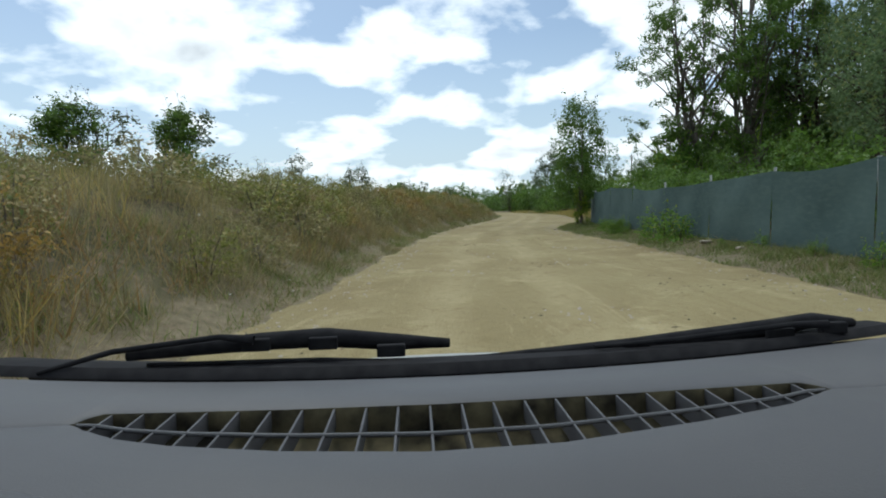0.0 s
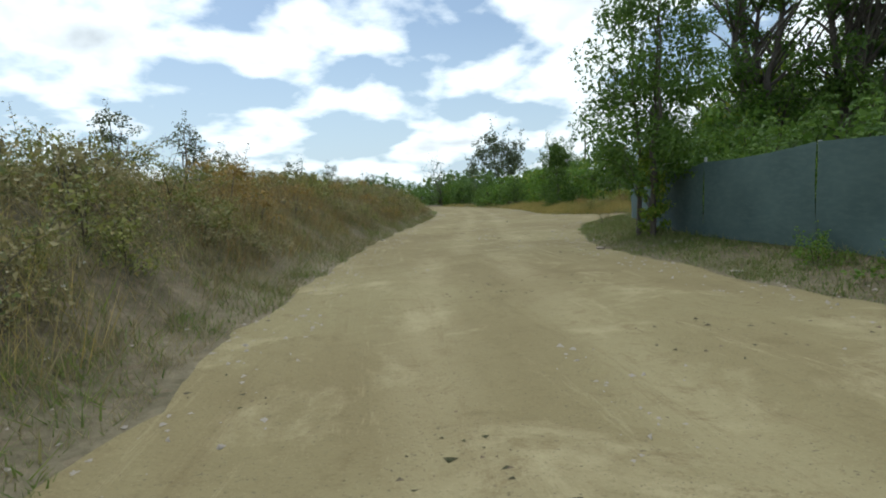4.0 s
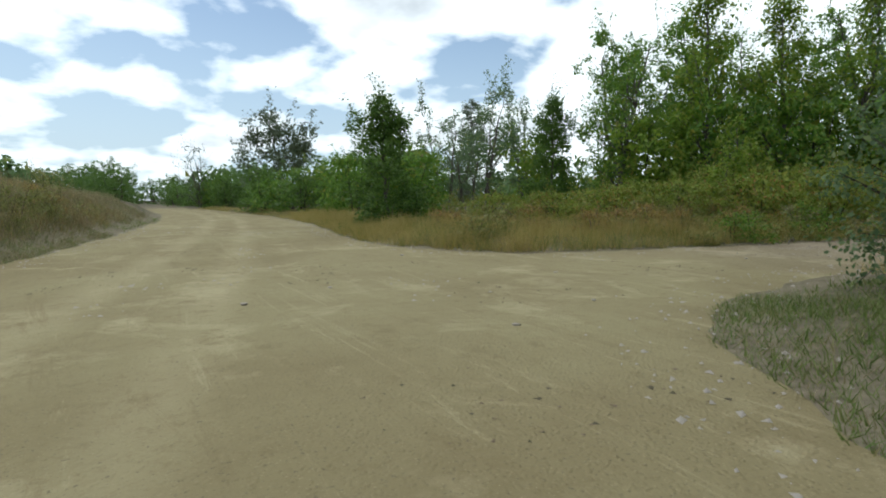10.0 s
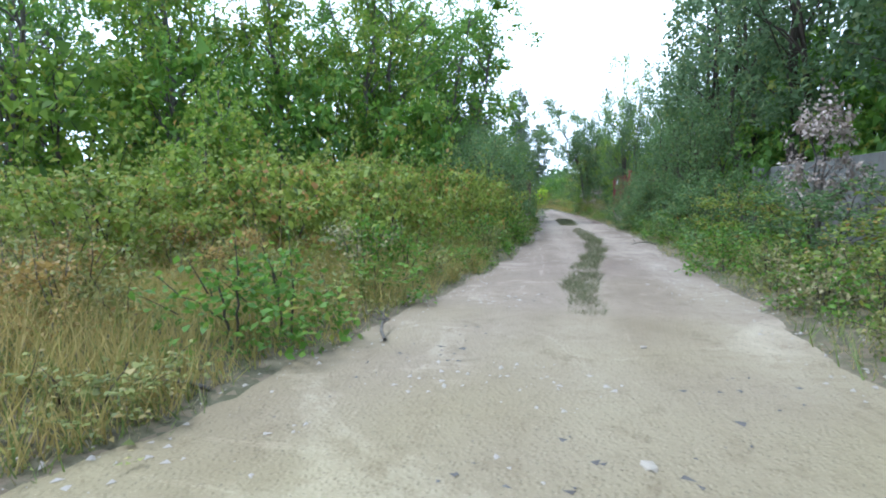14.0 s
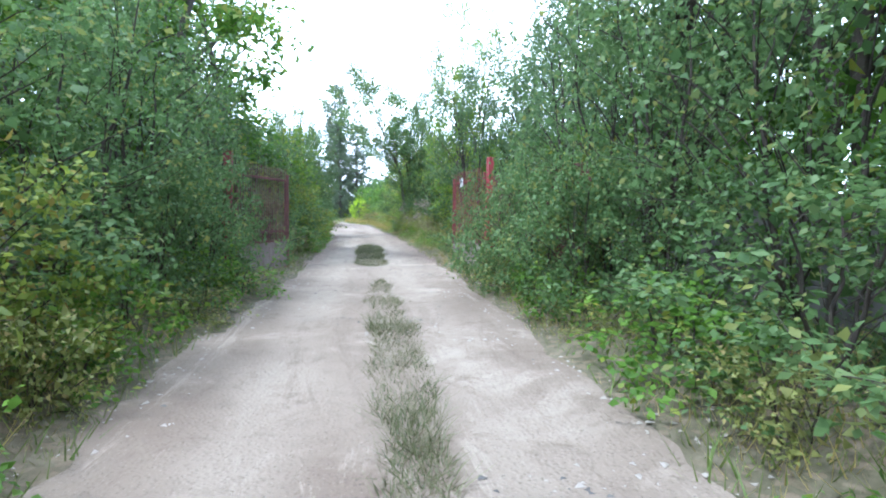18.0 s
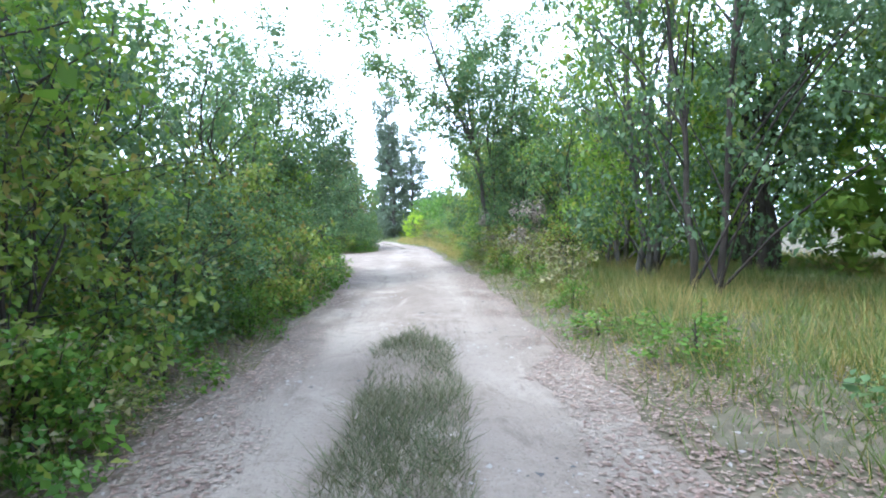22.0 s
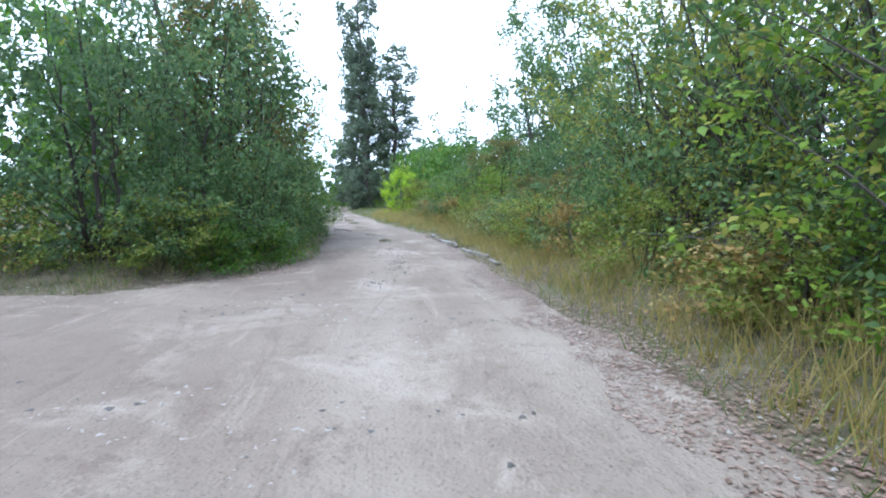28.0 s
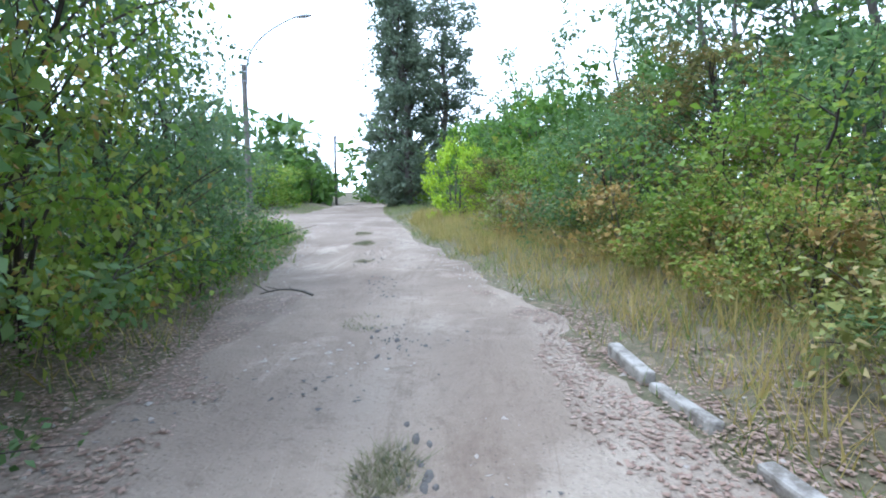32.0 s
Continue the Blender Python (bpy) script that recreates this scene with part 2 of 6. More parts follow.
m.color(c)
m.bump(m.noise(14, 6, 0.7), 0.7, 0.04)
M_SOIL = m.m


m = Mat("packed_earth", 0.93, 0.12)
pale_road = m.attr("pale")
base = m.mix(pale_road, (0.28, 0.238, 0.126), (0.265, 0.212, 0.163))
light = m.mix(pale_road, (0.43, 0.368, 0.215), (0.4, 0.334, 0.264))
dark = m.mix(pale_road, (0.2, 0.155, 0.078), (0.155, 0.115, 0.086))
c = m.mix(m.ramp(m.noise(0.22, 5, 0.6, dist=0.6), (0.38, 0.0), (0.66, 0.75)), base, dark)
c = m.mix(m.ramp(m.noise(0.6, 7, 0.68, dist=0.5), (0.54, 0.0), (0.68, 0.7)), c, light)
c = m.mix(m.math("MULTIPLY", m.attr("track"), 0.5), c, light)
c = m.mix(m.ramp(m.noise(5, 8, 0.8), (0.5, 0.0), (0.75, 0.6)), c, dark)
c = m.mix(m.ramp(m.noise(2.2, 8, 0.8, dist=0.3), (0.54, 0.0), (0.66, 0.75)), c, dark)
c = m.mix(m.ramp(m.voronoi(30), (0.0, 0.55), (0.2, 0.0)), c, light)
along_y = m.noise(0.9, 10, 0.85, m.scaled(1.7, 0.22, 1), 0.8)
along_x = m.noise(0.9, 10, 0.85, m.scaled(0.25, 1.7, 1), 0.8)
streak = m.mix(pale_road, along_y, along_x)
c = m.mix(m.ramp(streak, (0.54, 0.0), (0.64, 0.65)), c, dark)
c = m.mix(m.ramp(streak, (0.34, 0.6), (0.44, 0.0)), c, light)
c = m.mix(m.ramp(m.noise(38, 3, 0.6), (0.62, 0.0), (0.72, 0.7)), c, (0.09, 0.075, 0.055))
m.color(c)
m.bump(m.mix(0.4, m.noise(9, 9, 0.75), m.ramp(m.voronoi(26), (0.0, 1.0), (0.5, 0.0))), 0.75, 0.03)
M_ROAD = m.m

m = Mat("stone", 0.85, 0.25)
m.color(m.mix(m.rnd(), m.ramp(m.noise(12, 5), (0.3, (0.3, 0.27, 0.22)), (0.7, (0.35, 0.305, 0.27))), (0.36, 0.31, 0.24)))
m.bump(m.noise(30, 5), 0.5, 0.01)
M_STONE = m.m

m = Mat("dirty_kerb_stone", 0.92, 0.15)
m.color(m.mix(m.ramp(m.noise(5, 6, 0.7), (0.45, 0.0), (0.62, 0.85)), m.mix(m.rnd(), (0.38, 0.35, 0.31), (0.24, 0.21, 0.18)), (0.12, 0.1, 0.08)))
m.bump(m.noise(25, 5), 0.6, 0.01)
M_KERB = m.m

m = Mat("concrete", 0.9, 0.2)
c = m.ramp(m.noise(2.2, 6, 0.6), (0.3, (0.13, 0.125, 0.112)), (0.7, (0.22, 0.21, 0.19)))
c = m.mix(m.ramp(m.noise(7, 5, 0.7, m.scaled(1.5, 1.5, 0.25)), (0.5, 0.0), (0.75, 0.6)), c, (0.07, 0.066, 0.058))
m.color(c)
m.bump(m.noise(45, 4), 0.35, 0.006)
M_CONCRETE = m.m

m = Mat("rusty_red_paint", 0.75, 0.3)
c = m.ramp(m.noise(3.0, 6, 0.65), (0.35, (0.22, 0.058, 0.053)), (0.6, (0.16, 0.048, 0.044)), (0.75, (0.1, 0.048, 0.04)))
c = m.mix(m.ramp(m.noise(14, 5, 0.7), (0.55, 0.0), (0.7, 0.8)), c, (0.16, 0.075, 0.04))
m.color(c)
m.bump(m.noise(30, 5), 0.3, 0.004)
M_REDGATE = m.m

m = Mat("brown_rusty_paint", 0.85, 0.2)
c = m.ramp(m.noise(3.0, 6, 0.65), (0.35, (0.17, 0.08, 0.07)), (0.6, (0.125, 0.07, 0.063)), (0.75, (0.1, 0.07, 0.06)))
m.color(m.mix(m.ramp(m.noise(14, 5, 0.7), (0.55, 0.0), (0.7, 0.8)), c, (0.11, 0.06, 0.04)))
m.bump(m.noise(30, 5), 0.3, 0.004)
M_BROWN = m.m

m = Mat("bright_red_paint", 0.6, 0.35)
m.color(m.mix(m.ramp(m.noise(9, 5, 0.7), (0.55, 0.0), (0.72, 0.9)), (0.27, 0.045, 0.046), (0.13, 0.05, 0.038)))
m.bump(m.noise(30, 5), 0.3, 0.004)
M_RED = m.m

m = Mat("dark_red_sheet", 0.7, 0.3)
c = m.ramp(m.noise(2.0, 6, 0.65), (0.35, (0.13, 0.045, 0.042)), (0.6, (0.1, 0.04, 0.038)), (0.75, (0.085, 0.045, 0.038)))
m.color(m.mix(m.ramp(m.noise(5, 6, 0.75), (0.6, 0.0), (0.68, 0.8)), c, (0.3, 0.22, 0.2)))
m.bump(m.noise(30, 5), 0.3, 0.004)
M_DARKRED = m.m

m = Mat("grey_sheet_metal", 0.7, 0.35, 0.2)
c = m.ramp(m.noise(2.5, 6, 0.6), (0.3, (0.2, 0.16, 0.145)), (0.7, (0.31, 0.26, 0.24)))
c = m.mix(m.ramp(m.noise(6, 5, 0.7, m.scaled(2, 2, 0.5)), (0.5, 0.0), (0.7, 0.7)), c, (0.15, 0.07, 0.045))
m.color(c)
M_SHEET = m.m

m = Mat("shade_net", 0.85, 0.2)
c = m.mix(m.ramp(m.noise(0.8, 4), (0.3, 0.0), (0.7, 1.0)), (0.05, 0.082, 0.08), (0.078, 0.118, 0.113))
c = m.mix(m.ramp(m.noise(5, 5, 0.6, m.scaled(1, 1, 3)), (0.45, 0.0), (0.8, 0.45)), c, (0.12, 0.16, 0.145))
m.color(c)
m.bump(m.noise(160, 2), 0.25, 0.004)
M_NET = m.m

m = Mat("weathered_wood", 0.9, 0.15)
m.color(m.ramp(m.noise(3, 6, 0.6, m.scaled(12, 12, 0.8)), (0.3, (0.1, 0.085, 0.07)), (0.7, (0.24, 0.21, 0.18))))
M_WOOD = m.m
m = Mat("galvanised_steel", 0.5, 0.5, 0.6)
m.color(m.ramp(m.noise(6, 4), (0.3, (0.3, 0.31, 0.32)), (0.7, (0.45, 0.46, 0.47))))
M_STEEL = m.m
m = Mat("brick_red", 0.9, 0.2)
m.color(m.ramp(m.noise(4, 5), (0.3, (0.2, 0.07, 0.05)), (0.7, (0.32, 0.13, 0.09))))
M_BRICK = m.m
m = Mat("white_plastic", 0.6, 0.4)
m.color(m.ramp(m.noise(8, 4), (0.3, (0.62, 0.62, 0.6)), (0.7, (0.78, 0.78, 0.77))))
M_WHITE = m.m
m = Mat("petal_white", 0.7, 0.2)
m.color((0.75, 0.75, 0.7))
M_PETAL = m.m


# ---- mesh helpers ----
def mesh_np(name, verts, faces, mats, smooth=False, attrs=None):
    """A mesh from arrays: verts n x 3, faces n x 3 or n x 4."""
    me = bpy.data.meshes.new(name)
    verts, faces = np.asarray(verts, np.float32), np.asarray(faces, np.int32)
    n, k = faces.shape
    me.vertices.add(len(verts))
    me.vertices.foreach_set("co", verts.ravel())
    me.loops.add(n * k)
    me.loops.foreach_set("vertex_index", faces.ravel())
    me.polygons.add(n)
    me.polygons.foreach_set("loop_start", np.arange(0, n * k, k, dtype=np.int32))
    if smooth:
        me.polygons.foreach_set("use_smooth", np.ones(n, bool))
    for key, val in (attrs or {}).items():
        me.attributes.new(key, "FLOAT", "POINT").data.foreach_set("value", np.asarray(val, np.float32))
    me.update()
    me.validate()
    for q in (mats if isinstance(mats, (list, tuple)) else [mats]):
        me.materials.append(q)
    return me


def part(name, bm, material, parent, label=""):
    me = bpy.data.meshes.new(name)
    bm.to_mesh(me)
    bm.free()
    me.materials.append(material)
    ob = new(name, me)
    ob.parent = parent
    if label:
        ob["label"] = label
    return ob


def part_np(name, verts, faces, material, parent, label="", smooth=False):
    ob = new(name, mesh_np(name, verts, faces, material, smooth))
    ob.parent = parent
    if label:
        ob["label"] = label
    return ob


def box(bm, size, m, bevel=0.0):
    r = bmesh.ops.create_cube(bm, size=1.0, matrix=m @ Matrix.Diagonal((*size, 1)))
    if bevel:
        es = list({e for v in r["verts"] for e in v.link_edges})
        bmesh.ops.bevel(bm, geom=es, offset=bevel, segments=2, affect="EDGES", profile=0.5)


def tube(points, radii, sides=7):
    """Tapered tube along points, as verts and quads."""
    pts = np.asarray(points, float)
    n = len(pts)
    tang = np.gradient(pts, axis=0)
    tang /= np.linalg.norm(tang, axis=1)[:, None] + 1e-9
    ref = np.where(np.abs(tang[:, 2:3]) > 0.9, [[1.0, 0, 0]], [[0, 0, 1.0]])
    u = np.cross(tang, ref)
    u /= np.linalg.norm(u, axis=1)[:, None]
    v = np.cross(tang, u)
    a = np.linspace(0, 2 * np.pi, sides, endpoint=False)
    ring = pts[:, None] + (u[:, None] * np.cos(a)[None, :, None] + v[:, None] * np.sin(a)[None, :, None]) * np.asarray(radii)[:, None, None]
    i = np.arange(n - 1)[:, None] * sides
    j = np.arange(sides)[None, :]
    k = (j + 1) % sides
    q = np.stack([i + j, i + k, i + sides + k, i + sides + j], -1).reshape(-1, 4)
    return ring.reshape(-1, 3), q


def join(pieces):
    vs, fs, o = [], [], 0
    for v, f in pieces:
        vs.append(v)
        fs.append(f + o)
        o += len(v)
    return np.concatenate(vs), np.concatenate(fs)


def leaves(rng, pos, out, size, aspect=0.62, flat=0.9, simple=False):
    """One folded diamond blade (or a plain three-cornered one) for each place, facing more or less outwards and up."""
    n = len(pos)
    nor = out * 0.55 + np.array([0, 0, 0.55]) + rng.normal(size=(n, 3)) * flat * 0.6
    nor /= np.linalg.norm(nor, axis=1)[:, None] + 1e-9
    d = rng.normal(size=(n, 3)) + out * 0.5 - np.array([0, 0, 0.45])
    d -= nor * (d * nor).sum(1)[:, None]
    d /= np.linalg.norm(d, axis=1)[:, None] + 1e-9
    w = np.cross(nor, d)
    s = (size * rng.uniform(0.6, 1.35, n))[:, None]
    mid = pos + d * s * 0.45
    fold = nor * s * 0.13
    if simple:
        v = np.stack([pos + w * s * aspect * 0.35, pos - w * s * aspect * 0.65 + d * s * 0.3, pos + d * s], 1).reshape(-1, 3)
        return v, np.arange(n * 3).reshape(n, 3)
    v = np.stack([pos, mid + w * s * aspect * 0.5 + fold, pos + d * s, mid - w * s * aspect * 0.5 + fold], 1).reshape(-1, 3)
    return v, np.arange(n * 4).reshape(n, 4)


PROFILE = {
    "round": lambda s: np.sqrt(np.clip(1 - ((s - 0.42) / 0.6) ** 2, 0.02, 1)),
    "shrub": lambda s: np.sqrt(np.clip(1.02 - s ** 2.4, 0.02, 1)) * (0.86 + 0.14 * np.clip(s / 0.25, 0, 1)),
    "cone": lambda s: np.clip(1.05 - s, 0.03, 1) ** 0.75 * np.clip(0.45 + s * 4, 0, 1),
    "column": lambda s: np.clip(s * 7 + 0.55, 0, 1) * np.clip((1.03 - s) * 4.0, 0.04, 1) ** 0.6,
    "egg": lambda s: np.clip(0.55 + 1.5 * s, 0, 1) * np.clip(1.04 - s, 0.02, 1) ** 0.6,
    "open": lambda s: np.sin(np.pi * np.clip(0.12 + 0.86 * s, 0, 1)) ** 0.8,
}


def tree_mesh(seed, height, radius, clear, shape, n_leaf, leaf, n_clump=70, trunk_r=0.1, clump=0.45, trunks=1, lean=0.0, inner=0.35, shoots=0, limbs=0.5, lump=0.22, simple=False, core=0):
    """Wood and leaves of one plant as two arrays. clear: the bare part of the height. Clumps of leaves fill the crown's outline, the outer shell most."""
    rng = np.random.default_rng(seed)
    ts = np.linspace(0, 1, 9)
    wood, axes = [], []
    for t in range(trunks):
        off = rng.normal(size=2) * (0.1 * radius if trunks > 1 else 0.0)
        bend = rng.normal(size=2) * height * 0.03 + np.array([lean, 0.15 * lean]) * height + off * 2.0
        wob = rng.normal(size=(9, 2)) * 0.01 * height
        wob[0] = 0
        hgt = height * (0.96 if t == 0 else rng.uniform(0.65, 0.92))
        axis = np.c_[off[0] + bend[0] * ts ** 1.4 + wob[:, 0], off[1] + bend[1] * ts ** 1.4 + wob[:, 1], hgt * ts]
        axes.append(axis)
        wood.append(tube(axis, trunk_r * (1.0 - 0.92 * ts) + 0.006, 8 if height > 5 else 5))
    # lumpy outline
    ph = rng.uniform(0, 6.28, 6)
    s = rng.uniform(0, 1, n_clump * 3)
    s = s[rng.random(len(s)) < 0.35 + 0.65 * PROFILE[shape](s)][:n_clump]
    a = rng.uniform(0, 2 * np.pi, len(s))
    rr = (inner + (1 - inner) * rng.random(len(s)) ** 0.5)
    env = PROFILE[shape](s) * (1 + lump * (np.sin(2 * a + ph[0] + 3 * s) + np.sin(3 * a + ph[1] - 7 * s) + 0.7 * np.sin(9 * s + ph[2])) / 1.6)
    z = height * (clear + (1 - clear) * s)
    which = rng.integers(0, trunks, len(s))
    ax = np.array([[np.interp(min(z[i] / axes[which[i]][-1, 2], 1.0), ts, axes[which[i]][:, k]) for k in (0, 1)] for i in range(len(s))])
    c = np.c_[ax[:, 0] + np.cos(a) * radius * env * rr, ax[:, 1] + np.sin(a) * radius * env * rr, z]
    for i in np.where(rng.random(len(s)) < limbs)[0]:
        k = which[i]
        z0 = max(0.02 * height, z[i] - np.hypot(*(c[i, :2] - ax[i])) * rng.uniform(0.6, 1.4))
        p0 = np.array([np.interp(z0 / axes[k][-1, 2], ts, axes[k][:, q]) for q in range(3)])
        q = np.linspace(0, 1, 4)[:, None]
        line = p0 * (1 - q) + c[i] * q + np.array([0, 0, 1]) * (q * (1 - q)) * 0.25 * np.linalg.norm(c[i] - p0) + rng.normal(size=(4, 3)) * 0.015 * radius
        line[0] = p0
        wood.append(tube(line, trunk_r * 0.34 * (1 - 0.5 * z0 / height) * (1 - 0.85 * q[:, 0]) + 0.003, 4))
    rad = clump * rng.uniform(0.55, 1.25, len(c))
    cen, rad = list(c), list(rad)
    tips = []
    for i in range(shoots):
        j = rng.integers(len(c))
        o = c[j] - np.array([*ax[j], 0.35 * height])
        o = o / np.linalg.norm(o) + rng.normal(size=3) * 0.35 + np.array([0, 0, 0.55])
        ln = rng.uniform(0.5, 1.3) * clump * 1.7
        p = c[j] + o * ln * np.linspace(0, 1, 4)[:, None] + np.array([0, 0, -0.12]) * (np.linspace(0, 1, 4)[:, None] ** 2) * ln
        wood.append(tube(p, np.linspace(0.007, 0.002, 4) * max(1, height / 5), 3))
        tips.append(p)
    w = np.array(rad) ** 2
    per = np.maximum(1, (n_leaf * (0.86 if shoots else 1.0) * w / w.sum()).astype(int))
    idx = np.repeat(np.arange(len(cen)), per)
    u = rng.normal(size=(len(idx), 3))
    u /= np.linalg.norm(u, axis=1)[:, None]
    pos = np.array(cen)[idx] + u * (np.array(rad)[idx] * rng.random(len(idx)) ** 0.45)[:, None] * np.array([1, 1, 0.8])
    outw = u
    if shoots:
        m = max(1, int(n_leaf * 0.14 / shoots))
        for p in tips:
            q = rng.random(m)
            pp = np.stack([np.interp(q, np.linspace(0, 1, 4), p[:, k]) for k in range(3)], 1) + rng.normal(size=(m, 3)) * leaf * 0.6
            pos, outw = np.concatenate([pos, pp]), np.concatenate([outw, rng.normal(size=(m, 3)) * 0.7])
    k = pos[:, 2] > 0.03
    lv = leaves(rng, pos[k], outw[k], leaf, simple=simple)
    if core:
        # older, larger leaves in the dark inside of the crown
        q = np.repeat(np.arange(len(c)), core)
        axq = np.c_[ax, z][q]
        p = axq + (c[q] - axq) * rng.uniform(0.3, 0.8, len(q))[:, None] + rng.normal(size=(len(q), 3)) * 0.3 * clump
        p[:, 2] = np.maximum(p[:, 2], 0.1)
        lv = join([lv, leaves(rng, p, rng.normal(size=p.shape) * 0.4, leaf * 1.7, aspect=0.85, simple=simple)])
    return join(wood), lv


def make_plant(name, data, bark, leafm, label, category, at, group="", scale=1.0, turn=0.0, crown="crown", stem="trunk"):
    root = new(name)
    (wv, wf), (lv, lf) = data
    part_np(stem, wv, wf, bark, root, smooth=True)["kind"] = "stuff"
    part_np(crown, lv, lf, leafm, root)["kind"] = "stuff"
    root.matrix_basis = pose(*at, 0, 0, turn) @ Matrix.Scale(scale, 4)
    return tagged(root, label, category, group)


PROTO = {}


def plant(kind, x, y, h, w=None, turn=None, dz=0.0):
    """A plant of a kind, h metres high and w wide, on the ground at x, y."""
    if kind.startswith("shrub"):
        back = -road_dist(np.array([x]), np.array([y]))[0]
        if (back > 3.4 and not (71 < x < 112 and 34 < y < 45)) or x > 100 or y > 60:
            kind = "thicketb" if kind == "shrubb" else "thicket"
        elif back > 2.35 and h < 4.3:
            kind = {"shrub": "bush", "shrubb": "bushb", "shrubd": "bushd"}[kind]
    if kind in ("tall", "tallb", "tallc") and (y > 66 or x > 84):
        kind = "talld"
    elif kind in ("tall", "tallb") and y < 41:
        kind = "tallm"
    name, data, bark, leafm, label, cat, group, h0, w0, stem = KINDS[kind]
    z = float(height(np.array([x]), np.array([y]))[0]) - 0.05 + dz
    if turn is None:
        turn = (x * 53.7 + y * 91.3) % 360
    s = h / h0
    sx = (w / w0) if w else s
    m = pose(x, y, z, 0, 0, turn) @ Matrix.Diagonal((sx, sx, s, 1))
    if kind not in PROTO:
        PROTO[kind] = make_plant(name, data(), bark, leafm, label, cat, (0, 0, 0), group, stem=stem)
        ob = PROTO[kind]
    else:
        ob = copy_thing(PROTO[kind], Matrix())
    ob.matrix_basis = m
    return ob


# ---- the plan: edges of the two roads ----
MAIN_LEFT = [(-3.2, -60), (-3.0, -12), (-2.6, 0), (-2.0, 10.7), (-1.1, 22.7), (-0.1, 31), (1.2, 38), (2.6, 44.5), (3.6, 49), (6.2, 62), (8.2, 76), (9.2, 95), (8.0, 125), (4, 160), (-4, 200)]
MAIN_RIGHT = [(5.0, -60), (5.2, -12), (5.4, 0), (5.7, 9.7), (6.1, 17.5), (6.0, 25), (6.4, 30.5), (7.9, 35), (9.3, 38.3), (11.3, 41.4), (14.0, 42.7), (17.2, 43.0), (20.8, 42.5),
              (26.4, 42.2), (31.9, 41.75), (40, 41.45), (48, 41.4), (56, 41.5), (62.5, 41.5), (70, 42.0), (79, 42.4), (85, 42.75), (91, 43.3), (98.5, 45.0), (107, 46.4), (120, 48.6), (150, 52), (200, 56)]
TRACK_LEFT = [(200, 61), (150, 56.5), (118, 53.2), (117.5, 75), (116, 110), (109, 110), (110, 75), (109, 53), (106.0, 50.6), (102.4, 48.9), (93.4, 47.3), (87.5, 46.5), (83, 46.1), (79.8, 46.9), (78.2, 48.6), (78.0, 60), (78.5, 75), (72.5, 75), (73.0, 60), (72.8, 49.5),
              (70.8, 47.0), (66.3, 45.8), (62, 45.3), (57, 45.1), (50, 44.95), (42, 45.0), (35, 45.2), (28.4, 45.75), (25, 46.4), (20, 47.4), (17, 48.0), (14.9, 48.8), (13.7, 50.2), (13.0, 53), (13.3, 57), (15.0, 66), (16.2, 80), (16.4, 95), (15.0, 125), (11, 160), (3, 200)]
ROAD_POLY = np.array(MAIN_LEFT[::-1] + MAIN_RIGHT + TRACK_LEFT)


def poly_sdf(x, y, poly):
    """Signed distance to a closed outline, positive inside."""
    d2 = np.full(x.shape, 1e12)
    inside = np.zeros(x.shape, bool)
    for (ax, ay), (bx, by) in zip(poly, np.roll(poly, -1, 0)):
        ex, ey = bx - ax, by - ay
        t = np.clip(((x - ax) * ex + (y - ay) * ey) / (ex * ex + ey * ey + 1e-12), 0, 1)
        d2 = np.minimum(d2, (x - ax - t * ex) ** 2 + (y - ay - t * ey) ** 2)
        if abs(by - ay) > 1e-9:
            c = ((ay > y) != (by > y)) & (x < (bx - ax) * (y - ay) / (by - ay) + ax)
            inside ^= c
    return np.where(inside, 1, -1) * np.sqrt(d2)


def wave(x, y, s, seed=0.0):
    """Cheap smooth noise in -1..1."""
    return (np.sin(x * 1.7 * s + 1.3 * np.sin(y * 1.1 * s + seed)) * np.cos(y * 1.9 * s + 1.7 * np.sin(x * 0.9 * s + 2.1 * seed))
            + 0.5 * np.sin(x * 4.3 * s + y * 2.7 * s + seed) * np.cos(y * 3.7 * s - x * 1.9 * s + 1.0)) / 1.5


def smooth01(t):
    t = np.clip(t, 0, 1)
    return t * t * (3 - 2 * t)


def road_dist(x, y):
    return poly_sdf(x, y, ROAD_POLY) + 0.2 * wave(x, y, 0.8, 0.4) + 0.08 * wave(x, y, 2.1, 1.4)


def height(x, y, d=None):
    """Ground height beside the roads; it dips under the road sheet."""
    if d is None:
        d = road_dist(x, y)
    o = np.maximum(-d, 0)
    h = 0.26 * smooth01(o / 1.8) + 0.07 * wave(x, y, 0.5, 2.0) * smooth01(o / 2) + 0.03 * wave(x, y, 1.4, 5.0) * smooth01(o / 1.0)
    left = x < np.interp(y, [p[1] for p in MAIN_LEFT], [p[0] for p in MAIN_LEFT])
    bank = (1.35 * smooth01((o - 0.3) / 3.0) + 0.65 * smooth01((o - 2.5) / 5.0) + 0.25 * wave(x, y, 0.33, 3.0) * smooth01(o / 4))
    bank = bank * (1 - 0.3 * smooth01((y - 60) / 40)) * (1 - 0.6 * smooth01((o - 25) / 40))
    return h + np.where(left, bank, 0) - 0.10 * np.clip(d + 0.02, 0, 1.5)


